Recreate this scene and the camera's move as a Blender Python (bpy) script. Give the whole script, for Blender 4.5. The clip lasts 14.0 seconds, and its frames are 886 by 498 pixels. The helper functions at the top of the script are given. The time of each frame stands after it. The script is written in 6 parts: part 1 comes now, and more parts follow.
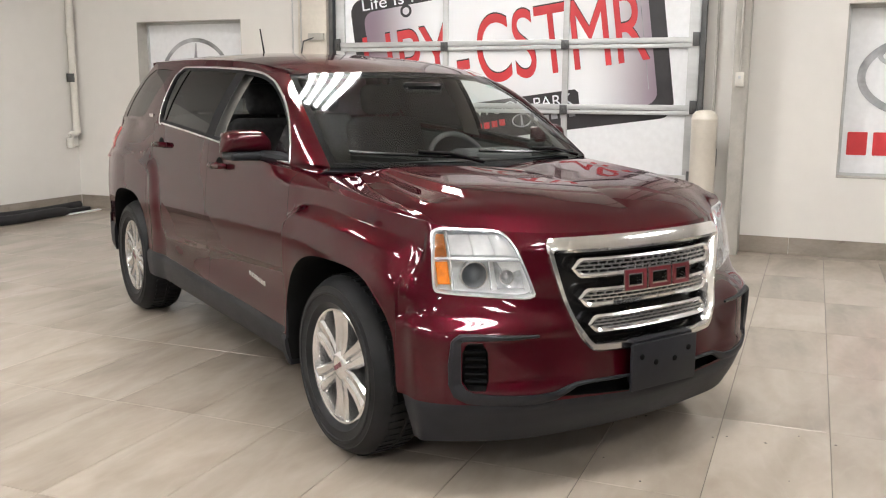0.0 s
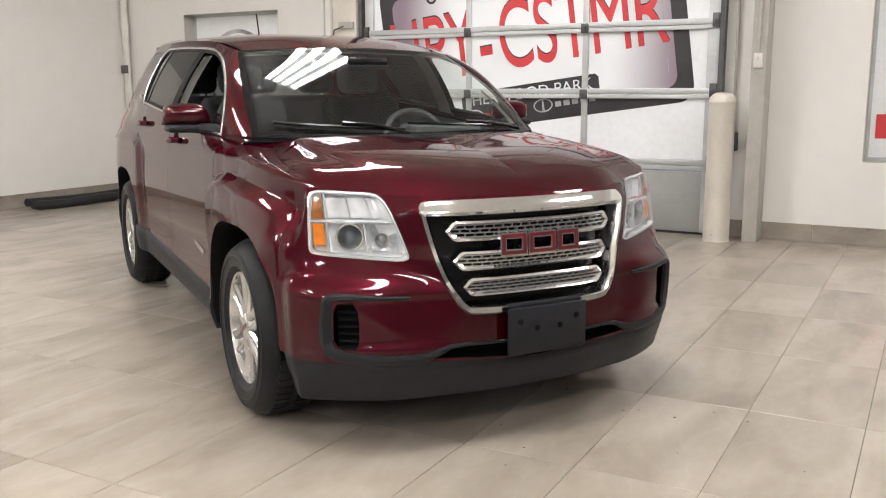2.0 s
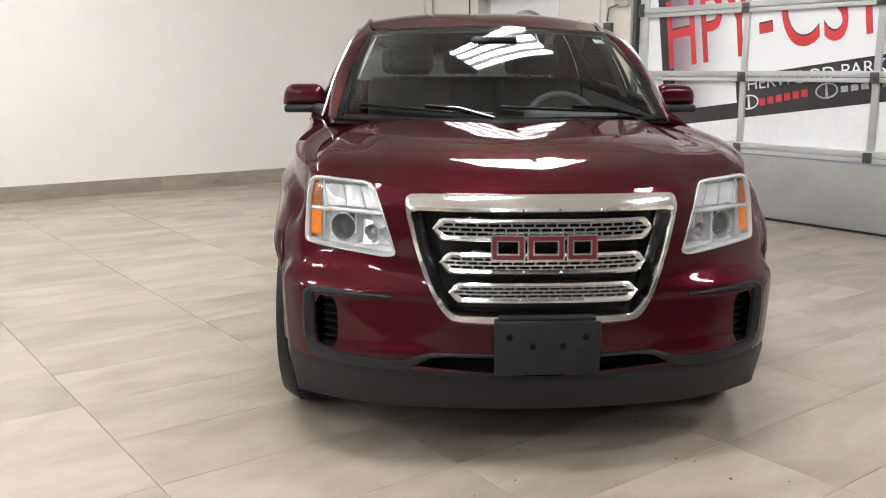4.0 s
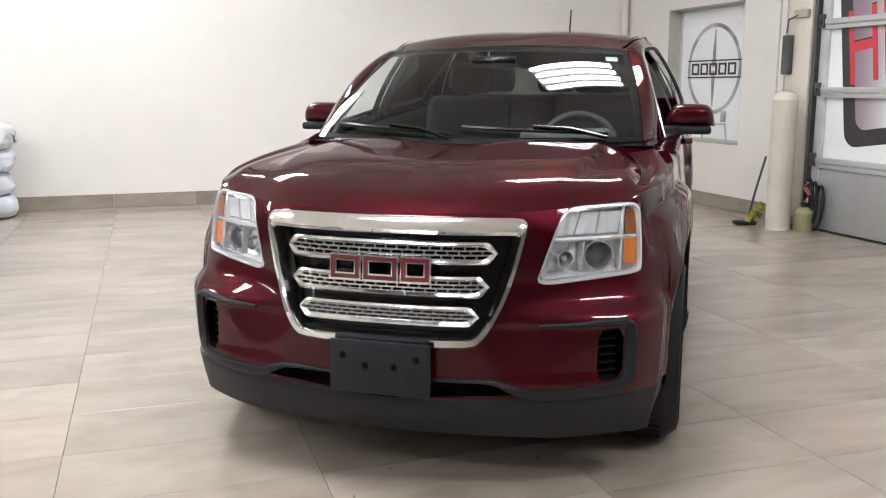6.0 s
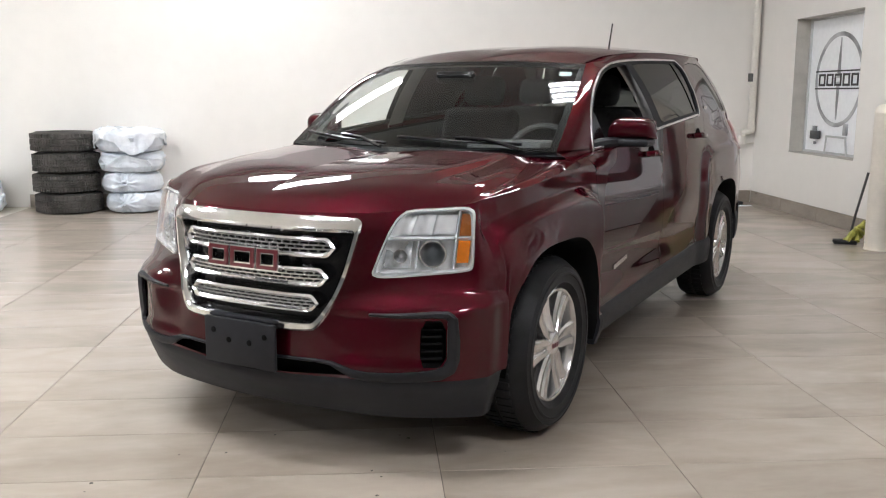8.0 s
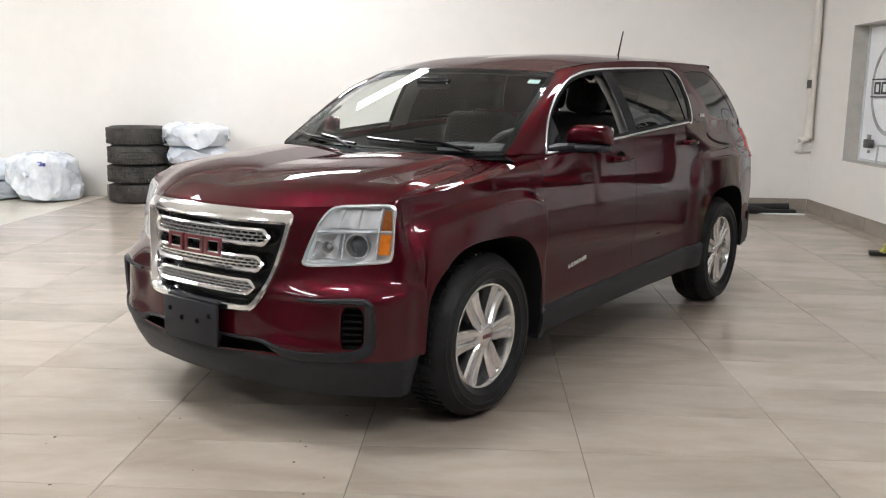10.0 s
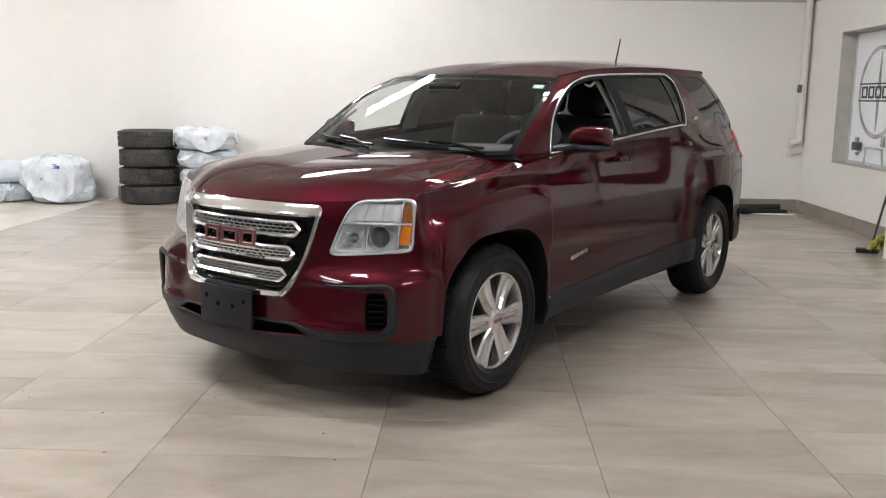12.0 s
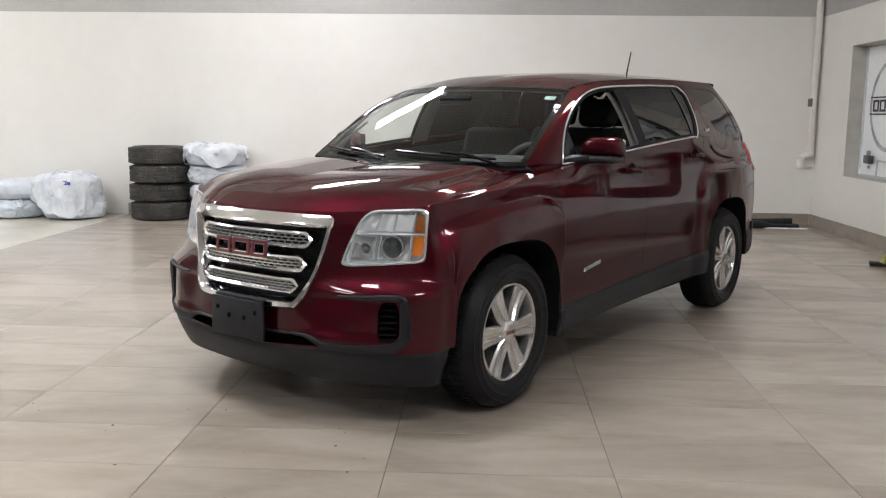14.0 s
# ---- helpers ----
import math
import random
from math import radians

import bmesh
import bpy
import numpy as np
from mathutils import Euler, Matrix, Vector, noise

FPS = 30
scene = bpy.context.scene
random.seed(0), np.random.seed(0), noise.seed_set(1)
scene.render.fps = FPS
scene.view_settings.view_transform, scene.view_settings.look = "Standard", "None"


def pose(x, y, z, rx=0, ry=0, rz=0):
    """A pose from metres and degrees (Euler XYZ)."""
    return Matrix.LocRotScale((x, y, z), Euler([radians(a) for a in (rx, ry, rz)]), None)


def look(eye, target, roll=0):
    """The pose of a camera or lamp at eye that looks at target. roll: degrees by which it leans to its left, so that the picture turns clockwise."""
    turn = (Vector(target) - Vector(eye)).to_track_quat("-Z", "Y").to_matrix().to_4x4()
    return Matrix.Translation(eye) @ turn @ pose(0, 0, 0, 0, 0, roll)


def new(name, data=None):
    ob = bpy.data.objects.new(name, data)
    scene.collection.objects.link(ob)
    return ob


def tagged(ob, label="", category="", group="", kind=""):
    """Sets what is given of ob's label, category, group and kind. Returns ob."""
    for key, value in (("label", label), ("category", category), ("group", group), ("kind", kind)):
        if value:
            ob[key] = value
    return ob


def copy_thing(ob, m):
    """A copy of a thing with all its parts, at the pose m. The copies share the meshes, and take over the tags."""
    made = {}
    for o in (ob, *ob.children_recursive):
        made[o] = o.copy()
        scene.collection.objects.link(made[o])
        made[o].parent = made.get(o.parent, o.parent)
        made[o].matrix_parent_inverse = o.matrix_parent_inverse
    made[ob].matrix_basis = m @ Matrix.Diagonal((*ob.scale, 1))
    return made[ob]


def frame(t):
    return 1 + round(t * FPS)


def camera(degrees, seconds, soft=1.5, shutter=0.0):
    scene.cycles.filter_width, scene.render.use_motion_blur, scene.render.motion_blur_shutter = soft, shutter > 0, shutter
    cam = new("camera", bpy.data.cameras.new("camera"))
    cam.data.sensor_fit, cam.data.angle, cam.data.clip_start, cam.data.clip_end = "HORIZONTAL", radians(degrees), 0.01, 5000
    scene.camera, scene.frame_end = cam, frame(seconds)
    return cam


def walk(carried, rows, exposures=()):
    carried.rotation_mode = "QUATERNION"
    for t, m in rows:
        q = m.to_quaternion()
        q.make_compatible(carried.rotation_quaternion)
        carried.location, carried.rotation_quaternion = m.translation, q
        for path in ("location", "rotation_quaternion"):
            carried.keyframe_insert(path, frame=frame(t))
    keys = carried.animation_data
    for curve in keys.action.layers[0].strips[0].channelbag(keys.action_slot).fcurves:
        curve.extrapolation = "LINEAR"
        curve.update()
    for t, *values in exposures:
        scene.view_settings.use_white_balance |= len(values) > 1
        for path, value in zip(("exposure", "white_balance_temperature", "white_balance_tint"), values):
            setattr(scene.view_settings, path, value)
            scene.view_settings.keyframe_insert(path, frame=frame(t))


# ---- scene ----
cam = camera(52.5, 14.0, soft=1.1)
# seconds, eye, yaw, pitch, roll
PATH = [
    (0.0, (-3.703, -1.157, 1.409), -67.77, -9.92, 0.31),
    (0.5, (-3.704, -1.190, 1.411), -67.87, -9.80, 0.23),
    (1.0, (-3.650, -1.332, 1.371), -66.08, -9.82, -0.11),
    (1.5, (-3.572, -1.666, 1.339), -63.87, -9.76, -0.36),
    (2.0, (-3.429, -1.898, 1.299), -61.26, -10.09, -0.13),
    (2.5, (-3.104, -2.038, 1.325), -58.21, -10.43, 0.19),
    (3.0, (-2.871, -2.251, 1.295), -51.80, -10.57, -0.12),
    (3.5, (-2.640, -2.525, 1.319), -44.14, -10.75, 0.15),
    (3.7, (-2.528, -2.589, 1.294), -41.10, -10.96, 0.14),
    (6.0, (-1.126, -3.346, 1.318), -18.15, -10.31, -0.03),
    (6.5, (-0.832, -3.573, 1.319), -15.11, -9.94, -0.25),
    (7.0, (-0.582, -3.710, 1.331), -11.53, -10.33, 0.25),
    (7.5, (-0.250, -3.788, 1.361), -7.52, -10.32, 0.11),
    (8.0, (0.028, -3.926, 1.340), -4.30, -9.78, 0.12),
    (8.5, (0.314, -4.128, 1.378), -0.95, -9.92, 0.26),
    (8.7, (0.411, -4.151, 1.354), -0.38, -9.97, 0.21),
    (10.8, (0.710, -4.367, 1.384), 2.97, -9.46, 1.37),
    (11.0, (0.675, -4.428, 1.372), 2.29, -9.28, 1.22),
    (11.5, (0.631, -4.540, 1.388), 2.18, -9.38, 0.94),
    (12.0, (0.624, -4.560, 1.372), 2.03, -9.58, 0.91),
    (12.5, (0.618, -4.562, 1.365), 1.99, -9.09, 0.84),
    (13.0, (0.606, -4.559, 1.362), 1.82, -8.57, 0.78),
    (13.5, (0.613, -4.558, 1.354), 2.16, -8.47, 0.67),
    (14.0, (0.606, -4.538, 1.336), 2.59, -8.45, 0.68),
]


def aimed(eye, yaw, pitch, roll):
    y, p = radians(yaw), radians(pitch)
    ahead = Vector((-math.sin(y) * math.cos(p), math.cos(y) * math.cos(p), math.sin(p)))
    return look(eye, Vector(eye) + 2 * ahead, roll)


walk(cam, [(t, aimed(eye, yaw, pitch, roll)) for t, eye, yaw, pitch, roll in PATH],
     [(0.0, 0.13, 6300, 10), (3.7, 0.11, 6180, 10), (6.0, 0.08, 6000, 10), (8.7, 0.05, 5980, 10), (10.8, 0.02, 6050, 10), (11.5, -0.05, 6050, 10), (12.5, -0.12, 6030, 10), (14.0, -0.24, 6000, 10)])

# ---- light ----
world = bpy.data.worlds.new("world")
scene.world = world
world.use_nodes = True
world.node_tree.nodes["Background"].inputs["Color"].default_value = (0.75, 0.8, 0.9, 1)
world.node_tree.nodes["Background"].inputs["Strength"].default_value = 0.3
scene.view_settings.exposure = 0.0
TUBE_POWER = 55.0

WALL_X, WALL_Y = 4.767, 7.094      # inner faces of the door wall and the plain wall
BACK_X, BACK_Y = -11.0, -11.0
CEILING = 4.25


# ---- materials ----
def material(name, colour, rough=0.5, metal=0.0, vary=0.08, scale=6.0, bump=0.0, bump_scale=60.0, coat=0.0, spec=0.5,
             stretch=(1, 1, 1), tint=None, rough_vary=0.08, per_piece=0.0, fine=0.03, warp=0.0, detail=5, vein=0.0):
    m = bpy.data.materials.new(name)
    m.use_nodes = True
    nt = m.node_tree
    b = nt.nodes["Principled BSDF"]
    b.inputs["Metallic"].default_value = metal
    b.inputs["Coat Weight"].default_value = coat
    b.inputs["Coat Roughness"].default_value = 0.03
    b.inputs["Specular IOR Level"].default_value = spec
    co = nt.nodes.new("ShaderNodeTexCoord")
    mp = nt.nodes.new("ShaderNodeMapping")
    mp.inputs["Scale"].default_value = stretch
    nt.links.new(co.outputs["Object"], mp.inputs["Vector"])
    n1 = nt.nodes.new("ShaderNodeTexNoise")
    n1.inputs["Scale"].default_value, n1.inputs["Detail"].default_value = scale, detail
    n2 = nt.nodes.new("ShaderNodeTexNoise")
    n2.inputs["Scale"].default_value, n2.inputs["Detail"].default_value = scale * 9, 3
    n1.inputs["Distortion"].default_value = warp
    vec = mp.outputs["Vector"]
    if per_piece:
        info = nt.nodes.new("ShaderNodeObjectInfo")
        add = nt.nodes.new("ShaderNodeVectorMath")
        add.operation = "MULTIPLY_ADD"
        add.inputs[1].default_value = (37, 51, 23)
        nt.links.new(info.outputs["Random"], add.inputs[0])
        nt.links.new(vec, add.inputs[2])
        vec = add.outputs[0]
    for n in (n1, n2):
        nt.links.new(vec, n.inputs["Vector"])
    mix = nt.nodes.new("ShaderNodeMix")
    mix.data_type = "RGBA"
    other = tint or tuple(c * (1 - 2.2 * vary) for c in colour)
    mix.inputs["A"].default_value = (*other, 1)
    mix.inputs["B"].default_value = (*[min(c * (1 + vary), 0.95) for c in colour], 1)
    ramp = nt.nodes.new("ShaderNodeMapRange")
    ramp.inputs["From Min"].default_value, ramp.inputs["From Max"].default_value = 0.3, 0.62
    nt.links.new(n1.outputs["Fac"], ramp.inputs["Value"])
    nt.links.new(ramp.outputs["Result"], mix.inputs["Factor"])
    hsv = nt.nodes.new("ShaderNodeHueSaturation")
    val = nt.nodes.new("ShaderNodeMapRange")
    val.inputs["From Min"].default_value, val.inputs["From Max"].default_value = 0.3, 0.7
    val.inputs["To Min"].default_value, val.inputs["To Max"].default_value = 1 - fine, 1 + fine
    nt.links.new(n2.outputs["Fac"], val.inputs["Value"])
    out_val = val.outputs["Result"]
    if per_piece:
        pp = nt.nodes.new("ShaderNodeMapRange")
        pp.inputs["To Min"].default_value, pp.inputs["To Max"].default_value = 1 - per_piece, 1 + per_piece
        nt.links.new(info.outputs["Random"], pp.inputs["Value"])
        mul = nt.nodes.new("ShaderNodeMath")
        mul.operation = "MULTIPLY"
        nt.links.new(out_val, mul.inputs[0])
        nt.links.new(pp.outputs["Result"], mul.inputs[1])
        out_val = mul.outputs[0]
    nt.links.new(out_val, hsv.inputs["Value"])
    tone = mix.outputs["Result"]
    if vein:
        # thin pale veins along the ridges of a warped noise
        n3 = nt.nodes.new("ShaderNodeTexNoise")
        n3.inputs["Scale"].default_value, n3.inputs["Detail"].default_value, n3.inputs["Distortion"].default_value = scale * 1.4, 4, 1.5
        nt.links.new(vec, n3.inputs["Vector"])
        dv = nt.nodes.new("ShaderNodeMath")
        dv.operation = "SUBTRACT"
        dv.inputs[1].default_value = 0.5
        nt.links.new(n3.outputs["Fac"], dv.inputs[0])
        ab = nt.nodes.new("ShaderNodeMath")
        ab.operation = "ABSOLUTE"
        nt.links.new(dv.outputs[0], ab.inputs[0])
        mr = nt.nodes.new("ShaderNodeMapRange")
        mr.inputs["From Min"].default_value, mr.inputs["From Max"].default_value = 0.0, 0.07
        mr.inputs["To Min"].default_value, mr.inputs["To Max"].default_value = vein, 0.0
        nt.links.new(ab.outputs[0], mr.inputs["Value"])
        mv = nt.nodes.new("ShaderNodeMix")
        mv.data_type = "RGBA"
        mv.inputs["B"].default_value = (*[min(c * 1.5, 0.9) for c in colour], 1)
        nt.links.new(mr.outputs["Result"], mv.inputs["Factor"])
        nt.links.new(tone, mv.inputs["A"])
        tone = mv.outputs["Result"]
    nt.links.new(tone, hsv.inputs["Color"])
    nt.links.new(hsv.outputs["Color"], b.inputs["Base Color"])
    rr = nt.nodes.new("ShaderNodeMapRange")
    rr.inputs["To Min"].default_value, rr.inputs["To Max"].default_value = max(rough - rough_vary, 0.0), min(rough + rough_vary, 1)
    nt.links.new(n1.outputs["Fac"], rr.inputs["Value"])
    nt.links.new(rr.outputs["Result"], b.inputs["Roughness"])
    if bump:
        nb = nt.nodes.new("ShaderNodeTexNoise")
        nb.inputs["Scale"].default_value, nb.inputs["Detail"].default_value = bump_scale, 3
        nt.links.new(mp.outputs["Vector"], nb.inputs["Vector"])
        bn = nt.nodes.new("ShaderNodeBump")
        bn.inputs["Strength"].default_value, bn.inputs["Distance"].default_value = bump, 0.004
        nt.links.new(nb.outputs["Fac"], bn.inputs["Height"])
        nt.links.new(bn.outputs["Normal"], b.inputs["Normal"])
    return m


def glass(name, colour, rough=0.0):
    """Thin clear pane: clear transmission with a real glossy reflection."""
    m = bpy.data.materials.new(name)
    m.use_nodes = True
    nt = m.node_tree
    nt.nodes.remove(nt.nodes["Principled BSDF"])
    tr = nt.nodes.new("ShaderNodeBsdfTransparent")
    tr.inputs["Color"].default_value = (*colour, 1)
    gl = nt.nodes.new("ShaderNodeBsdfGlossy")
    gl.inputs["Roughness"].default_value = rough
    fr = nt.nodes.new("ShaderNodeFresnel")
    fr.inputs["IOR"].default_value = 1.52
    mx = nt.nodes.new("ShaderNodeMixShader")
    nt.links.new(fr.outputs["Fac"], mx.inputs["Fac"])
    nt.links.new(tr.outputs[0], mx.inputs[1])
    nt.links.new(gl.outputs[0], mx.inputs[2])
    nt.links.new(mx.outputs[0], nt.nodes["Material Output"].inputs["Surface"])
    return m


def emitter(name, colour, strength):
    m = bpy.data.materials.new(name)
    m.use_nodes = True
    b = m.node_tree.nodes["Principled BSDF"]
    b.inputs["Base Color"].default_value = (0.8, 0.8, 0.8, 1)
    b.inputs["Emission Color"].default_value = (*colour, 1)
    b.inputs["Emission Strength"].default_value = strength
    return m


wall_paint = material("wall_paint", (0.80, 0.775, 0.735), 0.5, vary=0.014, scale=0.7, bump=0.05, bump_scale=140, fine=0.012, detail=2)
band_paint = material("band_paint", (0.47, 0.46, 0.44), 0.6, vary=0.03, scale=1.5, bump=0.1, bump_scale=90)
unseen_wall_dark = material("unseen_wall_dark", (0.17, 0.165, 0.16), 0.7, vary=0.06, scale=1.0)
ceiling_paint = material("ceiling_paint", (0.78, 0.78, 0.77), 0.8, vary=0.04)
tile_mat = material("tile_stone", (0.385, 0.332, 0.280), 0.22, vary=0.06, scale=1.5, stretch=(0.8, 1.9, 1), tint=(0.315, 0.267, 0.221), warp=0.9, detail=2.5, vein=0.06,
                    rough_vary=0.06, per_piece=0.075, fine=0.03, bump=0.02, bump_scale=30)
base_mat = material("base_tile", (0.30, 0.26, 0.22), 0.3, vary=0.1, scale=3, stretch=(1, 1, 2.5), per_piece=0.10, fine=0.06)
cream_mat = material("cream_tile", (0.68, 0.63, 0.53), 0.2, vary=0.04, scale=1.3, per_piece=0.03)
grout_mat = material("grout", (0.11, 0.095, 0.08), 0.9, vary=0.1, scale=8)
alu = material("aluminium", (0.60, 0.61, 0.61), 0.42, metal=0.35, vary=0.06, scale=4, stretch=(1, 0.3, 1))
steel_dark = material("dark_steel", (0.12, 0.12, 0.12), 0.45, metal=0.6, vary=0.15)
panel_grey = material("grey_panel", (0.36, 0.36, 0.35), 0.45, vary=0.05, scale=2)
banner_white = material("banner_white", (0.91, 0.925, 0.945), 0.4, vary=0.006, scale=2)
print_red = material("print_red", (0.64, 0.045, 0.052), 0.4, vary=0.05)
print_black = material("print_black", (0.035, 0.032, 0.035), 0.4, vary=0.1)
print_grey = material("print_grey", (0.40, 0.36, 0.40), 0.4, vary=0.3, scale=1.5, tint=(0.72, 0.68, 0.72))
print_silver = material("print_silver", (0.42, 0.43, 0.45), 0.35, metal=0.3, vary=0.25, scale=5)
def fade_print(name, middle, ends, centre, inner, outer):
    """Printed colour that fades from the middle of the banner to its ends."""
    m = material(name, middle, 0.4, vary=0.02)
    nt = m.node_tree
    co = nt.nodes.new("ShaderNodeTexCoord")
    sep = nt.nodes.new("ShaderNodeSeparateXYZ")
    nt.links.new(co.outputs["Object"], sep.inputs[0])
    off = nt.nodes.new("ShaderNodeMath")
    off.operation = "SUBTRACT"
    off.inputs[1].default_value = centre
    nt.links.new(sep.outputs["Y"], off.inputs[0])
    ab = nt.nodes.new("ShaderNodeMath")
    ab.operation = "ABSOLUTE"
    nt.links.new(off.outputs[0], ab.inputs[0])
    mr = nt.nodes.new("ShaderNodeMapRange")
    mr.interpolation_type = "SMOOTHSTEP"
    mr.inputs["From Min"].default_value, mr.inputs["From Max"].default_value = inner, outer
    nt.links.new(ab.outputs[0], mr.inputs["Value"])
    mx = nt.nodes.new("ShaderNodeMix")
    mx.data_type = "RGBA"
    mx.inputs["A"].default_value, mx.inputs["B"].default_value = (*middle, 1), (*ends, 1)
    nt.links.new(mr.outputs["Result"], mx.inputs["Factor"])
    nt.links.new(mx.outputs["Result"], nt.nodes["Principled BSDF"].inputs["Base Color"])
    return m


plate_fade = fade_print("plate_fade", (0.91, 0.925, 0.945), (0.27, 0.20, 0.25), 1.62, 0.75, 1.50)
print_mauve = material("print_mauve", (0.47, 0.40, 0.45), 0.4, vary=0.25, scale=1.1)
pvc = material("white_pvc", (0.74, 0.71, 0.65), 0.35, vary=0.03)
cover_cream = material("cream_cover", (0.72, 0.67, 0.59), 0.38, vary=0.03, scale=3)
frame_paint = material("frame_paint", (0.47, 0.45, 0.41), 0.5, vary=0.05)
black_foam = material("black_foam", (0.012, 0.012, 0.014), 0.7, vary=0.3, scale=10, bump=0.4, bump_scale=25)
rubber = material("tyre_rubber", (0.0125, 0.0128, 0.0142), 0.5, vary=0.2, scale=9, bump=0.15, bump_scale=120, spec=0.22)
old_rubber = material("old_rubber", (0.062, 0.057, 0.052), 0.7, vary=0.25, scale=7, bump=0.15, bump_scale=120, spec=0.4)
bag_mat = material("plastic_bag", (0.66, 0.70, 0.76), 0.3, vary=0.08, scale=4, bump=0.4, bump_scale=14, tint=(0.50, 0.55, 0.62))
film_mat = material("loose_film", (0.74, 0.765, 0.80), 0.28, vary=0.05, scale=5, bump=0.3, bump_scale=18, tint=(0.58, 0.62, 0.68))


# ---- mesh helpers ----
def finish(name, bm, mat, smooth=True, angle=35, m=None):
    bmesh.ops.recalc_face_normals(bm, faces=bm.faces)
    me = bpy.data.meshes.new(name)
    bm.to_mesh(me)
    bm.free()
    me.materials.append(mat)
    if smooth:
        me.shade_smooth()
        me.set_sharp_from_angle(angle=radians(angle))
    ob = new(name, me)
    if m is not None:
        ob.matrix_basis = m
    return ob


def part(name, bm, mat, parent, label="", smooth=True, angle=35):
    ob = finish(name, bm, mat, smooth, angle)
    ob.parent = parent
    return tagged(ob, label) if label else ob


def thing(name, label, category, m=None, group="", kind=""):
    ob = new(name)
    ob.empty_display_size = 0.1
    ob.matrix_basis = m or Matrix()
    return tagged(ob, label, category, group, kind)


def box(bm, lo, hi, bevel=0.0, seg=2):
    vs = [bm.verts.new((x, y, z)) for z in (lo[2], hi[2]) for y in (lo[1], hi[1]) for x in (lo[0], hi[0])]
    fs = [(0, 2, 3, 1), (4, 5, 7, 6), (0, 1, 5, 4), (2, 6, 7, 3), (0, 4, 6, 2), (1, 3, 7, 5)]
    faces = [bm.faces.new([vs[i] for i in f]) for f in fs]
    if bevel:
        edges = list({e for f in faces for e in f.edges})
        bmesh.ops.bevel(bm, geom=edges, offset=bevel, segments=seg, affect="EDGES", profile=0.5)
    return bm


def boxes(*args, bevel=0.0):
    bm = bmesh.new()
    for lo, hi in args:
        box(bm, lo, hi, bevel)
    return bm


def grid_faces(bm, rows, close_u=False, close_v=False):
    """Faces between rows of points; returns the vertex rows."""
    vs = [[bm.verts.new(p) for p in row] for row in rows]
    nu, nv = len(vs), len(vs[0])
    for i in range(nu if close_u else nu - 1):
        for j in range(nv if close_v else nv - 1):
            a, b, c, d = vs[i][j], vs[i][(j + 1) % nv], vs[(i + 1) % nu][(j + 1) % nv], vs[(i + 1) % nu][j]
            if len({a, b, c, d}) == 4:
                bm.faces.new((a, b, c, d))
    return vs


def tube(bm, path, r, sides=10, flat=1.0, caps=True):
    """A round tube along points; flat squeezes it in the second cross direction."""
    pts = [Vector(p) for p in path]
    rows = []
    up = Vector((0, 0, 1))
    for i, p in enumerate(pts):
        d = (pts[min(i + 1, len(pts) - 1)] - pts[max(i - 1, 0)]).normalized()
        ref = up if abs(d.dot(up)) < 0.95 else Vector((1, 0, 0))
        s = d.cross(ref).normalized()
        t = s.cross(d).normalized()
        rr = r[i] if isinstance(r, (list, tuple)) else r
        rows.append([p + s * math.cos(2 * math.pi * k / sides) * rr + t * math.sin(2 * math.pi * k / sides) * rr * flat for k in range(sides)])
    vs = grid_faces(bm, rows, close_v=True)
    if caps:
        bm.faces.new(vs[0])
        bm.faces.new(list(reversed(vs[-1])))
    return bm


def spin(bm, profile, steps=48, axis="z", centre=(0, 0, 0)):
    """A surface of revolution from (radius, height) pairs."""
    rows = []
    for k in range(steps):
        a = 2 * math.pi * k / steps
        row = []
        for r, h in profile:
            c, s = r * math.cos(a), r * math.sin(a)
            row.append({"z": (centre[0] + c, centre[1] + s, centre[2] + h), "x": (centre[0] + h, centre[1] + c, centre[2] + s)}[axis])
        rows.append(row)
    grid_faces(bm, rows, close_u=True)
    bmesh.ops.remove_doubles(bm, verts=bm.verts, dist=1e-5)
    return bm


def smoothstep(a, b, x):
    t = min(max((x - a) / (b - a), 0.0), 1.0)
    return t * t * (3 - 2 * t)


def curve_at(keys, x):
    """Smooth value through sorted (x, value) pairs (monotone-limited cubic)."""
    if x <= keys[0][0]:
        return keys[0][1]
    if x >= keys[-1][0]:
        return keys[-1][1]
    n = len(keys)
    for i in range(n - 1):
        if x <= keys[i + 1][0]:
            break
    slopes = [(keys[k + 1][1] - keys[k][1]) / (keys[k + 1][0] - keys[k][0]) for k in range(n - 1)]

    def tangent(k):
        if k == 0:
            return slopes[0]
        if k == n - 1:
            return slopes[-1]
        a, b = slopes[k - 1], slopes[k]
        return 0.0 if a * b <= 0 else 2 * a * b / (a + b)
    h = keys[i + 1][0] - keys[i][0]
    t = (x - keys[i][0]) / h
    return ((2 * t ** 3 - 3 * t * t + 1) * keys[i][1] + (t ** 3 - 2 * t * t + t) * h * tangent(i)
            + (-2 * t ** 3 + 3 * t * t) * keys[i + 1][1] + (t ** 3 - t * t) * h * tangent(i + 1))


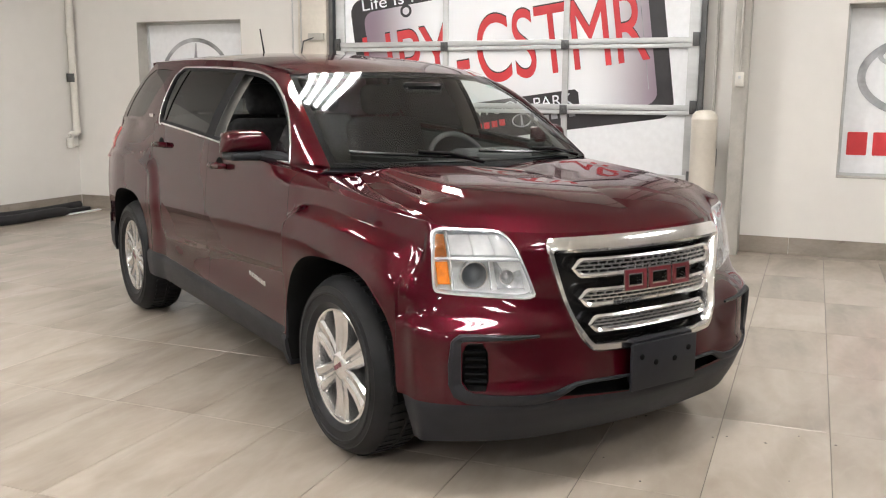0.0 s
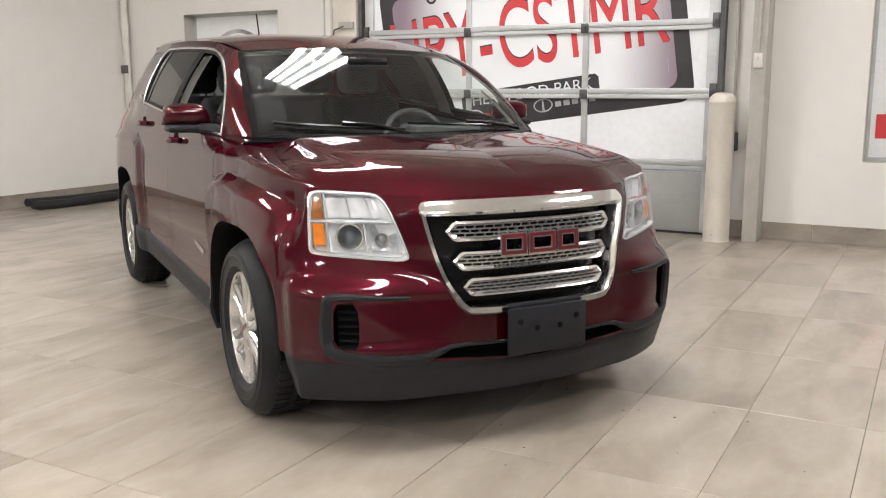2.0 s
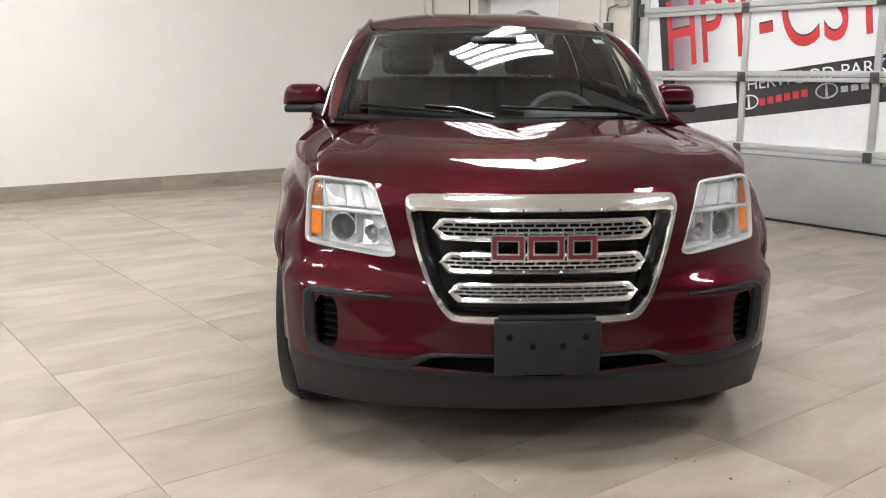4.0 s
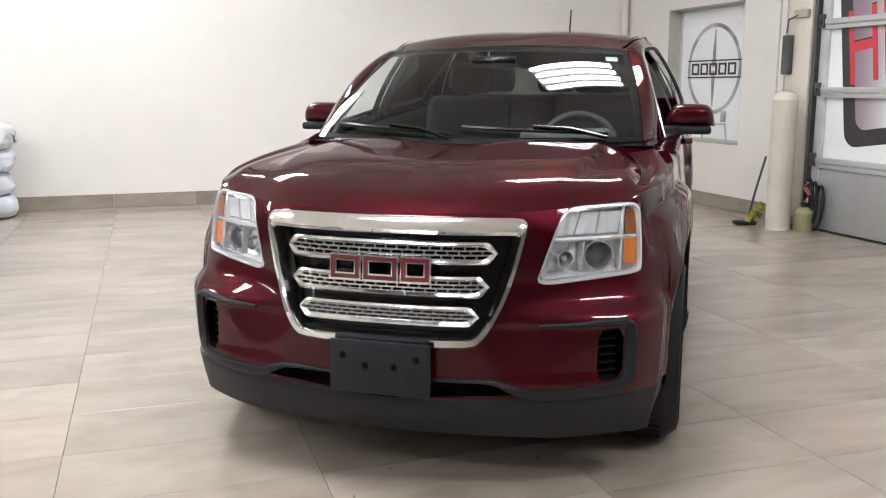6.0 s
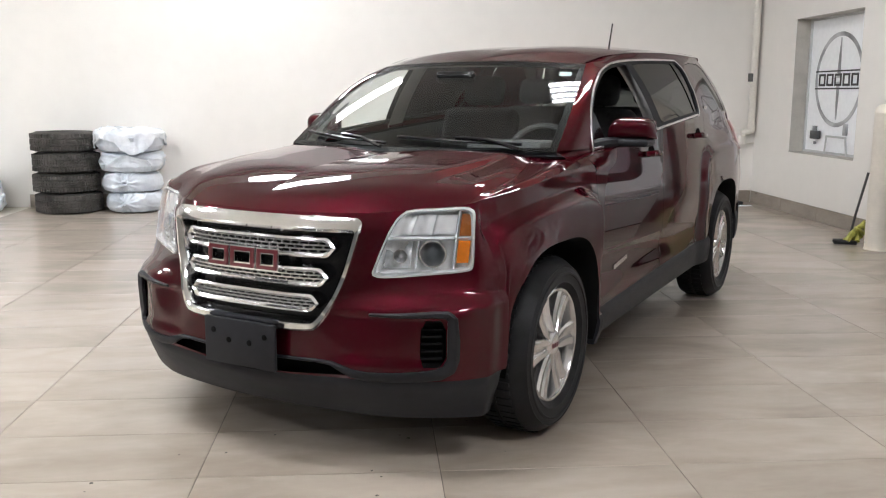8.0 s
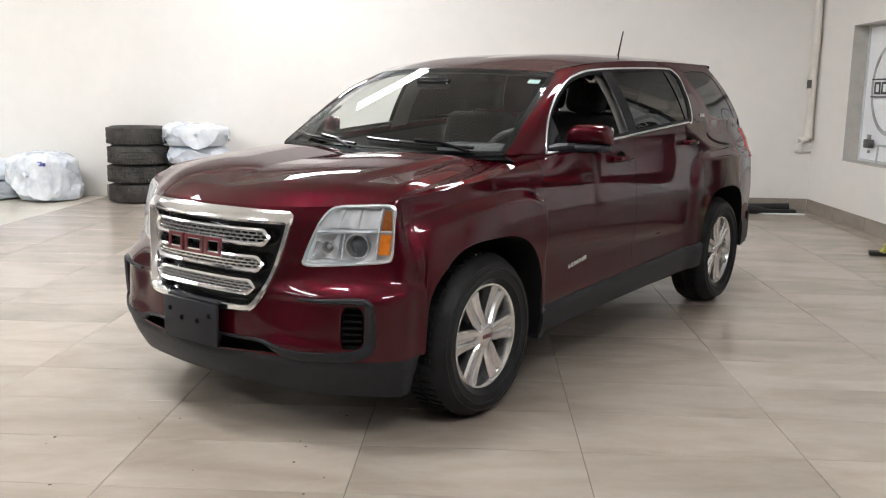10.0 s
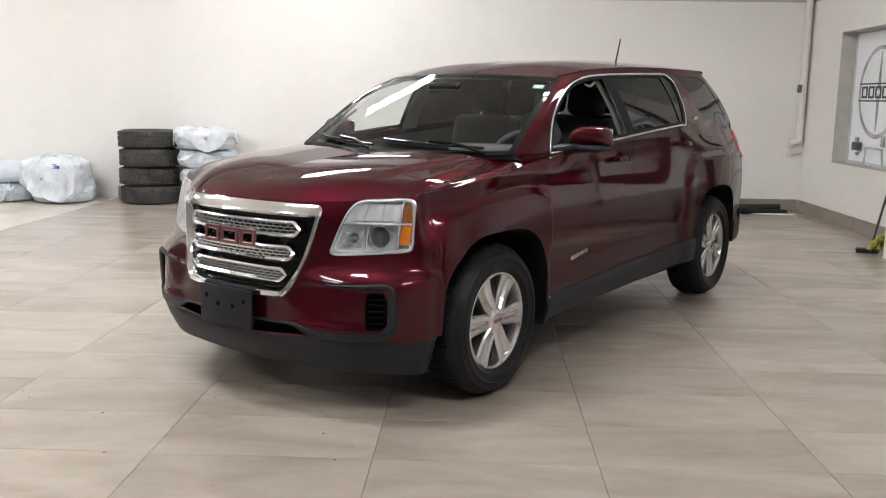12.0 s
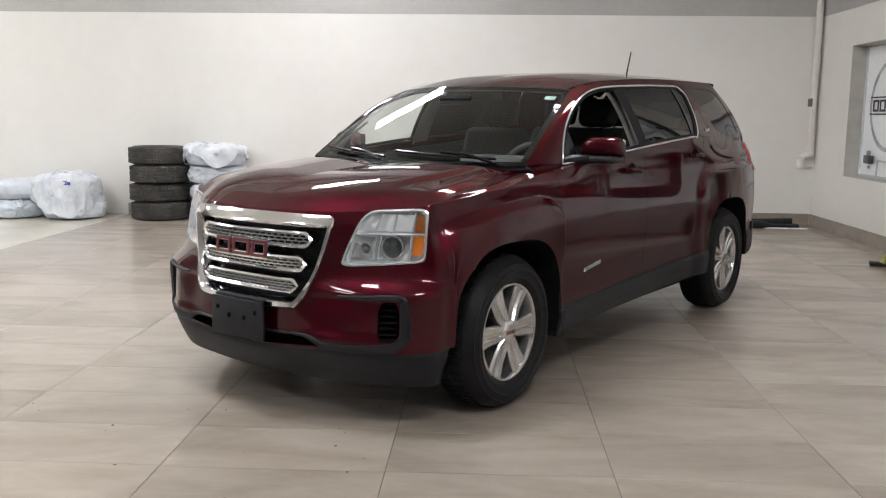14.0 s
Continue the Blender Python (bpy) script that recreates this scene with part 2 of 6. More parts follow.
def text_mesh(body, size, depth, m, name, mat, parent, width=None, shear=0.0, label=""):
    """Raised lettering in the built-in font as one mesh part, lower left corner at m's origin, in m's x-y plane."""
    cu = bpy.data.curves.new(name, "FONT")
    cu.body, cu.size, cu.extrude, cu.shear = body, size, depth, shear
    tmp = bpy.data.objects.new(name, cu)
    scene.collection.objects.link(tmp)
    me = bpy.data.meshes.new_from_object(tmp.evaluated_get(bpy.context.evaluated_depsgraph_get()))
    bpy.data.objects.remove(tmp)
    bpy.data.curves.remove(cu)
    xs = [v.co.x for v in me.vertices]
    k = width / (max(xs) - min(xs)) if width else 1.0
    me.transform(m @ Matrix.Diagonal((k, 1, 1, 1)))
    me.materials.clear()
    me.materials.append(mat)
    ob = new(name, me)
    ob.parent = parent
    return tagged(ob, label) if label else ob


def flat_shape(bm, outline, m, depth):
    """A prism from a 2D outline placed by m."""
    top = [bm.verts.new(m @ Vector((x, y, depth))) for x, y in outline]
    low = [bm.verts.new(m @ Vector((x, y, 0))) for x, y in outline]
    bm.faces.new(top)
    bm.faces.new(list(reversed(low)))
    n = len(outline)
    for i in range(n):
        bm.faces.new((low[i], low[(i + 1) % n], top[(i + 1) % n], top[i]))
    return bm


def ring_outline(rx, ry, n=48):
    return [(rx * math.cos(2 * math.pi * k / n), ry * math.sin(2 * math.pi * k / n)) for k in range(n)]


def flat_ring(bm, rx, ry, w, m, depth, n=56):
    rows = []
    for k in range(n):
        a = 2 * math.pi * k / n
        c, s = math.cos(a), math.sin(a)
        rows.append([m @ Vector(p) for p in ((rx * c, ry * s, 0), (rx * c, ry * s, depth), ((rx - w) * c, (ry - w) * s, depth), ((rx - w) * c, (ry - w) * s, 0))])
    grid_faces(bm, rows, close_u=True)
    return bm


def rounded(w, h, r, n=5):
    out = []
    for cx, cy, a0 in ((w / 2 - r, h / 2 - r, 0), (-w / 2 + r, h / 2 - r, 90), (-w / 2 + r, -h / 2 + r, 180), (w / 2 - r, -h / 2 + r, 270)):
        for k in range(n + 1):
            a = radians(a0 + 90 * k / n)
            out.append((cx + r * math.cos(a), cy + r * math.sin(a)))
    return out


# ---- the room ----
def wall_with_holes(name, x0, x1, lo, hi, holes, label, along, paint_mat=None):
    """A thick wall with rectangular openings. along: 'y' (runs in y at x0..x1) or 'x'."""
    cuts = sorted({lo[0], hi[0], *[h[0] for h in holes], *[h[1] for h in holes]})
    bm = bmesh.new()
    for a, b in zip(cuts, cuts[1:]):
        zs = [(lo[1], hi[1])]
        for h in holes:
            if h[0] <= a and b <= h[1]:
                zs = [(z0, z1) for c0, c1 in zs for z0, z1 in ((c0, min(c1, h[2])), (max(c0, h[3]), c1)) if z1 - z0 > 1e-6]
        for z0, z1 in zs:
            if along == "y":
                box(bm, (x0, a, z0), (x1, b, z1))
            else:
                box(bm, (a, x0, z0), (b, x1, z1))
    bmesh.ops.remove_doubles(bm, verts=bm.verts, dist=1e-5)
    inner = [f for f in bm.faces if all(len(e.link_faces) > 2 for e in f.edges)]
    if inner:
        bmesh.ops.delete(bm, geom=inner, context="FACES_ONLY")
    return tagged(finish(name, bm, paint_mat or wall_paint, smooth=False), label, "wall", kind="structure")


DOOR = (-0.17, 3.49, 0.0, 3.1)
WIN = (4.70, 6.12, 0.70, 2.18)
POSTER = (-2.85, -1.36, 0.70, 2.16)
wall_with_holes("wall_east", WALL_X, WALL_X + 0.3, (BACK_Y, 0), (WALL_Y + 0.3, CEILING), [DOOR, WIN, POSTER], "cream painted wall with a roller door and poster recesses", "y")
wall_with_holes("wall_north", WALL_Y, WALL_Y + 0.3, (BACK_X, 0), (WALL_X, 2.60), [], "plain cream painted wall of the bay", "x")
north_band = tagged(finish("wall_north_band", boxes(((BACK_X, WALL_Y - 0.004, 2.60), (WALL_X - 0.004, WALL_Y + 0.3, CEILING))), band_paint, smooth=False),
                    "grey painted band along the top of the wall", "wall", kind="structure")
east_band = tagged(finish("wall_east_band", boxes(((WALL_X - 0.004, 3.95, 2.60), (WALL_X + 0.02, WALL_Y - 0.006, CEILING))), band_paint, smooth=False),
                   "grey painted band along the top of the wall", "wall", kind="structure")
# two unseen walls added to close the hall, dark to dim the car's reflections
wall_with_holes("wall_west", BACK_X - 0.3, BACK_X, (BACK_Y, 0), (WALL_Y + 0.3, CEILING), [], "plain dark grey wall, unseen, added to close the hall", "y", unseen_wall_dark)
wall_with_holes("wall_south", BACK_Y - 0.3, BACK_Y, (BACK_X, 0), (WALL_X + 0.3, CEILING), [], "plain dark grey wall, unseen, added to close the hall", "x", unseen_wall_dark)
tagged(finish("ceiling", boxes(((BACK_X - 0.3, BACK_Y - 0.3, CEILING), (WALL_X + 0.3, WALL_Y + 0.3, CEILING + 0.2))), ceiling_paint, smooth=False),
       "pale grey ceiling of the service bay", "ceiling", kind="structure")
floor = tagged(finish("floor", boxes(((BACK_X - 0.3, BACK_Y - 0.3, -0.2), (WALL_X + 0.6, WALL_Y + 0.3, -0.003))), grout_mat, smooth=False),
               "beige stone-look tiled floor with narrow dark joints", "floor", kind="structure")


# ceiling lights: four glowing strips in a white tray
tray_white = material("tray_white", (0.8, 0.8, 0.8), 0.4, vary=0.02)
tube_light = emitter("tube_light", (1.0, 0.97, 0.93), TUBE_POWER)


def strip_light(m):
    ob = thing("ceiling_light", "ceiling light with four glowing strips in a white tray", "ceiling light", m, group="ceiling lights")
    part("tray", boxes(((-.66, -.36, 0.02), (.66, .36, 0.06)), bevel=0.006), tray_white, ob)
    for k in range(4):
        y = -.258 + .172 * k
        part("light_strip", boxes(((-.63, y - .047, -0.015), (.63, y + .047, 0.018)), bevel=0.008), tube_light, ob, "glowing white light strip")
    for x in (-.45, .45):
        part("hanger", boxes(((x - 0.012, -0.012, 0.06), (x + 0.012, 0.012, 0.10))), steel_dark, ob)
    return ob


light_0 = None
for ix in range(5):
    for iy in range(5):
        if (ix + iy) % 2 == 0 or (ix, iy) == (1, 4):
            continue
        m = pose(1.85 - 3.2 * ix, 4.75 - 2.8 * iy, CEILING - 0.1)
        light_0 = copy_thing(light_0, m) if light_0 else strip_light(m)


# baseboards of tile pieces
def baseboard(name, axis, at, lo, hi, face, gaps=()):
    holder = tagged(new(name), "brown stone-look tile skirting along the wall", "baseboard", kind="structure")
    me = None
    x = lo
    while x < hi - 0.05:
        x1 = min(x + 0.862, hi)
        if not any(g0 < (x + x1) / 2 < g1 for g0, g1 in gaps):
            if me is None or abs((x1 - x) - 0.862) > 1e-3:
                bm = box(bmesh.new(), (0.0015, 0, 0), (x1 - x - 0.0015, 0.012, 0.15), 0.002, 1)
                me1 = bpy.data.meshes.new("tile")
                bm.to_mesh(me1)
                bm.free()
                me1.materials.append(base_mat)
                if abs((x1 - x) - 0.862) <= 1e-3:
                    me = me1
            else:
                me1 = me
            ob = new("tile", me1)
            ob.parent = holder
            ob.matrix_basis = pose(x, at - 0.012, 0) if axis == "x" else pose(at, x, 0, 0, 0, 90)
        x = x1
    return holder


baseboard("baseboard_north", "x", WALL_Y, -4.09, WALL_X - 0.013, -1)
baseboard("baseboard_east_far", "y", WALL_X, 3.63, WALL_Y - 0.001, -1)
baseboard("baseboard_east_near", "y", WALL_X, -10.5, -0.32, -1)

# ---- roller door ----
door = tagged(new("door_1"), "white sectional overhead door with aluminium rails and a printed banner", "garage door", kind="structure")
Y0, Y1 = DOOR[0], DOOR[1]
RAILS = [0.62, 1.253, 1.852, 2.47]
DX = WALL_X - 0.03
part("bottom_panel", boxes(((DX - 0.03, Y0 + 0.02, 0.02), (DX + 0.01, Y1 - 0.02, 0.56)), bevel=0.004), panel_grey, door, "plain grey bottom section")
part("bottom_seal", boxes(((DX - 0.035, Y0 + 0.02, 0.0), (DX + 0.015, Y1 - 0.02, 0.02))), black_foam, door, "black rubber seal")
MULL = [1.05, 2.27]
zb = [0.62, 1.253, 1.852, 2.47, 3.1]
for i in range(4):
    ys = [Y0 + 0.10] + MULL + [Y1 - 0.10]
    for a, b in zip(ys, ys[1:]):
        part("pane", boxes(((DX - 0.004, a, zb[i] + 0.03), (DX + 0.006, b, zb[i + 1] - 0.03))), banner_white, door)
for z in RAILS:
    bm = boxes(((DX - 0.045, Y0 + 0.005, z - 0.042), (DX, Y1 - 0.005, z - 0.004)), ((DX - 0.052, Y0 + 0.005, z), (DX, Y1 - 0.005, z + 0.05)), bevel=0.004)
    part("rail", bm, alu, door)
    for y in MULL:
        part("hinge", boxes(((DX - 0.066, y - 0.035, z - 0.045), (DX - 0.046, y + 0.035, z + 0.04)), ((DX - 0.075, y - 0.012, z - 0.02), (DX - 0.066, y + 0.012, z + 0.015)), bevel=0.003), steel_dark, door)
    for y, s in ((Y0 + 0.03, 1), (Y1 - 0.03, -1)):
        part("roller_bracket", boxes(((DX - 0.07, y - 0.03, z - 0.03), (DX - 0.04, y + 0.03, z + 0.09)), ((DX - 0.085, y - 0.012, z), (DX - 0.07, y + 0.012, z + 0.04)), bevel=0.004), steel_dark, door)
for y in MULL:
    part("mullion", boxes(((DX - 0.03, y - 0.028, 0.66), (DX, y + 0.028, 3.1)), bevel=0.004), alu, door)
for y in (Y0 + 0.05, Y1 - 0.05):
    part("stile", boxes(((DX - 0.035, y - 0.05, 0.0), (DX, y + 0.05, 3.1)), bevel=0.004), alu, door)
for y in (Y0 - 0.035, Y1 + 0.035):
    part("track", boxes(((DX - 0.06, y - 0.014, 0.0), (DX + 0.03, y - 0.004, 3.3)), ((DX - 0.064, y - 0.012, 0.0), (DX - 0.056, y + 0.03, 3.3))), steel_dark, door, "dark steel door track")

# the banner printed on the door panes: a tilted plate with red letters
BAN = Matrix(((0, 0, -1, DX - 0.0045), (-1, 0, 0, 0), (0, 1, 0, 0), (0, 0, 0, 1)))   # local x runs to -y, y up, z into the room
TILT = BAN @ Matrix.Translation((-1.68, 1.755, 0)) @ pose(0, 0, 0, 0, 0, 7.8)
banner = tagged(new("banner"), "white vinyl banner with a tilted plate design and red letters", "banner")


def at(y, z):
    """Banner coordinates of the wall point (y, z)."""
    p = TILT.inverted() @ Vector((DX, y, z))
    return p[0], p[1]


def on_banner(name, outline, mat, layer, label="", x=0.0, y=0.0):
    bm = bmesh.new()
    flat_shape(bm, outline, TILT @ Matrix.Translation((x, y, 0.0004 * layer)), 0.0004)
    return part(name, bm, mat, banner, label, smooth=False)


def word(body, size, y, z, width, mat, layer, name="letter", shifts=()):
    """Lettering whose lower left corner lies at the wall point (y, z), one part a letter."""
    x0, y0 = at(y, z)
    whole = text_mesh(body, size, 0.0003, Matrix(), name, mat, banner, width=width)
    bm = bmesh.new()
    bm.from_mesh(whole.data)
    low = min(v.co.x for v in bm.verts)
    groups = []
    seen = set()
    for v in bm.verts:
        if v in seen:
            continue
        stack, isle = [v], []
        seen.add(v)
        while stack:
            w = stack.pop()
            isle.append(w)
            for e in w.link_edges:
                o = e.other_vert(w)
                if o not in seen:
                    seen.add(o)
                    stack.append(o)
        lo, hi = min(w.co.x for w in isle), max(w.co.x for w in isle)
        for g in groups:
            if min(g[1], hi) - max(g[0], lo) > 0.4 * min(g[1] - g[0], hi - lo):
                g[0], g[1] = min(g[0], lo), max(g[1], hi)
                g[2].extend(isle)
                break
        else:
            groups.append([lo, hi, isle])
    me0 = whole.data
    bpy.data.objects.remove(whole)
    groups.sort(key=lambda g: g[0])
    for i, g in enumerate(groups):
        keep = set(g[2])
        move = shifts[i] if i < len(shifts) else 0.0
        one = bmesh.new()
        index = {}
        for v in g[2]:
            index[v] = one.verts.new((v.co.x - low + move, v.co.y, v.co.z))
        for f in bm.faces:
            if f.verts[0] in keep:
                one.faces.new([index[v] for v in f.verts])
        one.transform(TILT @ Matrix.Translation((x0, y0, 0.0004 * layer + 0.0004)))
        part(name, one, mat, banner, smooth=False)
    bm.free()
    bpy.data.meshes.remove(me0)


on_banner("plate_border", rounded(3.14, 1.56, 0.14), print_black, 1, "black rounded border")
on_banner("plate_field", rounded(2.86, 1.28, 0.11), plate_fade, 2, "white field fading to mauve at its ends", 0.0, 0.0)
on_banner("plate_line", [(1.355, -0.50), (1.362, -0.50), (1.362, 0.50), (1.355, 0.50)], print_silver, 3)
px0, py0 = at(0.91, 1.315)
px1, py1 = at(2.32, 1.08)
on_banner("name_strip", [(px0 - 1.45, py0 - 0.13), (px0, py0 - 0.13), (px0, py0 + 0.10), (px0 - 0.03, py0 + 0.13), (px0 - 1.42, py0 + 0.13), (px0 - 1.45, py0 + 0.10)], print_black, 3)
SPREAD = (0, 0, 0, .015, .06, .055, .045, .03, .015)
word("HPY-CSTMR", 0.93, 3.113, 1.336, 2.86, print_black, 3, "letter_shadow", SPREAD)
word("HPY-CSTMR", 0.93, 3.113, 1.322, 2.86, print_red, 5, "letter", SPREAD)
word("Life Is Fun!", 0.165, 3.187, 2.215, 0.88, banner_white, 4)
word("SHERWOOD PARK", 0.150, 2.302, 1.122, 1.34, banner_white, 4)
hx, hy = at(2.705, 2.205)
bm = flat_ring(bmesh.new(), 0.062, 0.062, 0.026, TILT @ Matrix.Translation((hx, hy, 0.0016)), 0.0006)
part("plate_hole", bm, print_black, banner, smooth=False)
for y, z in ((2.207, 1.028), (1.472, 1.142)):
    x, zz = at(y, z)
    ob_m = TILT @ Matrix.Translation((x, zz, 0.0020))
    bm = flat_ring(bmesh.new(), 0.100, 0.066, 0.014, ob_m, 0.0006)
    flat_shape(bm, [(-0.012, -0.05), (0.012, -0.05), (0.008, 0.05), (-0.008, 0.05)], ob_m, 0.0006)
    part("emblem", bm, banner_white if y > 2 else print_silver, banner, smooth=False)
for k in range(6):
    x, zz = at(2.095 - 0.080 * k, 1.000 + 0.0165 * k)
    on_banner("mark_bar", [(x, zz), (x + 0.058, zz), (x + 0.058, zz + 0.062), (x, zz + 0.062)], print_red, 4)
for k in range(5):
    x, zz = at(1.345 - 0.085 * k, 1.130 + 0.0128 * k)
    on_banner("mark_bar", [(x, zz), (x + 0.062, zz), (x + 0.062, zz + 0.05), (x, zz + 0.05)], print_silver, 4)

# ---- poster recesses ----
for name, (a, b, c, d) in (("window_1", WIN), ("window_2", POSTER)):
    w = tagged(new(name), "wall recess with a pale frame and a white backlit-look poster", "poster niche", kind="structure")
    part("frame", boxes(((WALL_X + 0.16, a, c), (WALL_X + 0.2, a + 0.03, d)), ((WALL_X + 0.16, b - 0.03, c), (WALL_X + 0.2, b, d)),
                        ((WALL_X + 0.16, a + 0.03, c), (WALL_X + 0.2, b - 0.03, c + 0.03)), ((WALL_X + 0.16, a + 0.03, d - 0.03), (WALL_X + 0.2, b - 0.03, d))), alu, w)
    part("poster", boxes(((WALL_X + 0.18, a + 0.03, c + 0.03), (WALL_X + 0.19, b - 0.03, d - 0.03))), banner_white, w, "white poster sheet")
    part("lining", boxes(((WALL_X + 0.002, a, c), (WALL_X + 0.16, a + 0.006, d)), ((WALL_X + 0.002, b - 0.006, c), (WALL_X + 0.16, b, d)),
                         ((WALL_X - 0.006, a, c - 0.004), (WALL_X + 0.16, b, c + 0.004)), ((WALL_X + 0.002, a, d - 0.006), (WALL_X + 0.16, b, d))), frame_paint, w)
    P = Matrix(((0, 0, -1, WALL_X + 0.179), (-1, 0, 0, 0), (0, 1, 0, 0), (0, 0, 0, 1)))
    if name == "window_1":
        C = P @ Matrix.Translation((-(a + b) / 2 - 0.04, 1.50, 0))
        bm = flat_ring(bmesh.new(), 0.50, 0.50, 0.045, C, 0.004)
        flat_shape(bm, [(-0.035, 0.02), (0.0, 0.44), (0.02, 0.44), (0.035, 0.02)], C, 0.003)
        flat_shape(bm, [(-0.035, -0.02), (0.035, -0.02), (0.01, -0.42), (-0.015, -0.42)], C, 0.003)
        part("emblem", bm, print_silver, w, "round silver emblem", smooth=False)
        bm = boxes()
        for z0, z1 in ((0.085, 0.10), (-0.10, -0.085)):
            flat_shape(bm, [(-0.50, z0), (0.50, z0), (0.50, z1), (-0.50, z1)], C, 0.005)
        for k in range(5):
            x0 = -0.42 + 0.172 * k
            for r in ((x0, -0.065, x0 + 0.14, -0.042), (x0, 0.042, x0 + 0.14, 0.065), (x0, -0.042, x0 + 0.026, 0.042), (x0 + 0.114, -0.042, x0 + 0.14, 0.042)):
                flat_shape(bm, [(r[0], r[1]), (r[2], r[1]), (r[2], r[3]), (r[0], r[3])], C, 0.006)
        part("emblem_bar", bm, print_black, w, "dark bars across the emblem", smooth=False)
        bm = bmesh.new()
        for x, z, wd, ht in ((-0.46, -0.60, 0.07, 0.10), (0.20, -0.58, 0.07, 0.12), (-0.42, -0.70, 0.03, 0.03)):
            flat_shape(bm, [(x, z), (x + wd, z), (x + wd, z + ht), (x, z + ht)], C, 0.02)
        part("bracket", bm, print_silver, w, smooth=False)
        bm = boxes(((WALL_X + 0.10, (a + b) / 2 + 0.30, c + 0.16), (WALL_X + 0.16, (a + b) / 2 + 0.44, c + 0.25)), bevel=0.008)
        tagged(finish("control_box", bm, steel_dark), "small black box standing in the poster niche", "box")
        bm = bmesh.new()
        tube(bm, [(WALL_X + 0.12, (a + b) / 2 + 0.12, c + 0.01), (WALL_X + 0.12, (a + b) / 2 + 0.10, c + 0.20), (WALL_X + 0.12, (a + b) / 2 - 0.30, c + 0.20), (WALL_X + 0.12, (a + b) / 2 - 0.34, c + 0.01)], 0.012, 8)
        tagged(finish("wire_stand", bm, alu), "bent grey metal stand in the poster niche", "stand")
    else:
        C = P @ Matrix.Translation((2.02, 1.56, 0))
        bm = flat_ring(bmesh.new(), 0.55, 0.36, 0.065, C, 0.004)
        flat_ring(bm, 0.21, 0.33, 0.05, C, 0.006)
        flat_ring(bm, 0.40, 0.13, 0.04, C @ Matrix.Translation((0, 0.17, 0)), 0.005)
        part("emblem", bm, print_silver, w, "silver oval emblem", smooth=False)
        bm = bmesh.new()
        for k in range(6):
            x0 = -0.589 + 0.205 * k
            flat_shape(bm, rounded(0.16, 0.20, 0.01), C @ Matrix.Translation((x0 + 0.08, -0.575, 0)), 0.004)
        part("mark_bar", bm, print_red, w, "red bars below the emblem", smooth=False)

# ---- columns, pipes and fittings by the door ----
column = tagged(finish("wall_column", boxes(((WALL_X - 0.27, -0.60, 0), (WALL_X + 0.01, -0.48, CEILING)), bevel=0.006), frame_paint), "grey-beige painted steel column beside the door", "column", kind="structure")
tagged(finish("wall_pier", boxes(((WALL_X - 0.10, 3.58, 0.10), (WALL_X + 0.01, 3.92, CEILING)), bevel=0.008), cover_cream), "cream painted pier beside the door", "pier", kind="structure")


def bollard(m, label):
    ob = thing("bollard", label, "bollard", m, group="bollards by the door")
    bm = spin(bmesh.new(), [(0.0, 1.268), (0.045, 1.265), (0.08, 1.253), (0.102, 1.228), (0.113, 1.19), (0.113, 1.185), (0.110, 1.18), (0.110, 0.012), (0.116, 0.010), (0.116, 0.0), (0.0, 0.0)], 40)
    part("sleeve", bm, cover_cream, ob)
    bm = spin(bmesh.new(), [(0.0, 0.004), (0.008, 0.003), (0.010, 0.0)], 10)
    bm.transform(pose(-0.109, 0.02, 0.06, 0, -90, 0))
    part("screw", bm, alu, ob)
    return ob


b0 = bollard(pose(4.46, -0.272, 0), "cream plastic-covered bollard beside the roller door")
copy_thing(b0, pose(4.43, 3.57, 0))

pipe = thing("drain_pipe", "white plastic drain pipe with an elbow in the corner", "pipe")
bm = bmesh.new()
px, py = 4.695, WALL_Y - 0.055
tube(bm, [(px, py, CEILING), (px, py, 0.93), (px - 0.01, py, 0.90), (px - 0.04, py, 0.885), (px - 0.07, py, 0.885), (px - 0.10, py, 0.87), (px - 0.11, py, 0.84), (px - 0.11, py, 0.73)], 0.042, 14)
part("pipe", bm, pvc, pipe)
for z0, z1 in ((0.90, 0.97), (2.05, 2.10)):
    part("collar", spin(bmesh.new(), [(0.043, z0), (0.052, z0), (0.052, z1), (0.043, z1)], 18, centre=(px, py, 0)), pvc, pipe)
bm = bmesh.new()
tube(bm, [(px - 0.11, py, 0.735), (px + 0.06, py + 0.03, 0.745)], 0.010, 8)
part("stub", bm, pvc, pipe)
part("clip", boxes(((px - 0.05, py - 0.05, 1.50), (px - 0.03, py + 0.06, 1.60)), bevel=0.003), steel_dark, pipe)

switch = thing("switch_box", "white plastic switch box on the column with a conduit", "switch")
part("body", boxes(((WALL_X - 0.315, -0.575, 1.468), (WALL_X - 0.27, -0.505, 1.588)), bevel=0.006), pvc, switch)
bm = bmesh.new()
tube(bm, [(WALL_X - 0.288, -0.54, 1.588), (WALL_X - 0.288, -0.54, CEILING)], 0.011, 8)
part("conduit", bm, frame_paint, switch)
part("button", boxes(((WALL_X - 0.32, -0.55, 1.533), (WALL_X - 0.315, -0.53, 1.558)), bevel=0.002), alu, switch)
jb = thing("junction_box", "grey metal junction box with a conduit by the door", "electrical box")
part("body", boxes(((WALL_X - 0.07, -0.36, 0.76), (WALL_X, -0.27, 0.92)), bevel=0.006), steel_dark, jb)
bm = bmesh.new()
tube(bm, [(WALL_X - 0.03, -0.315, 0.92), (WALL_X - 0.03, -0.315, CEILING)], 0.013, 8)
part("conduit", bm, frame_paint, jb)

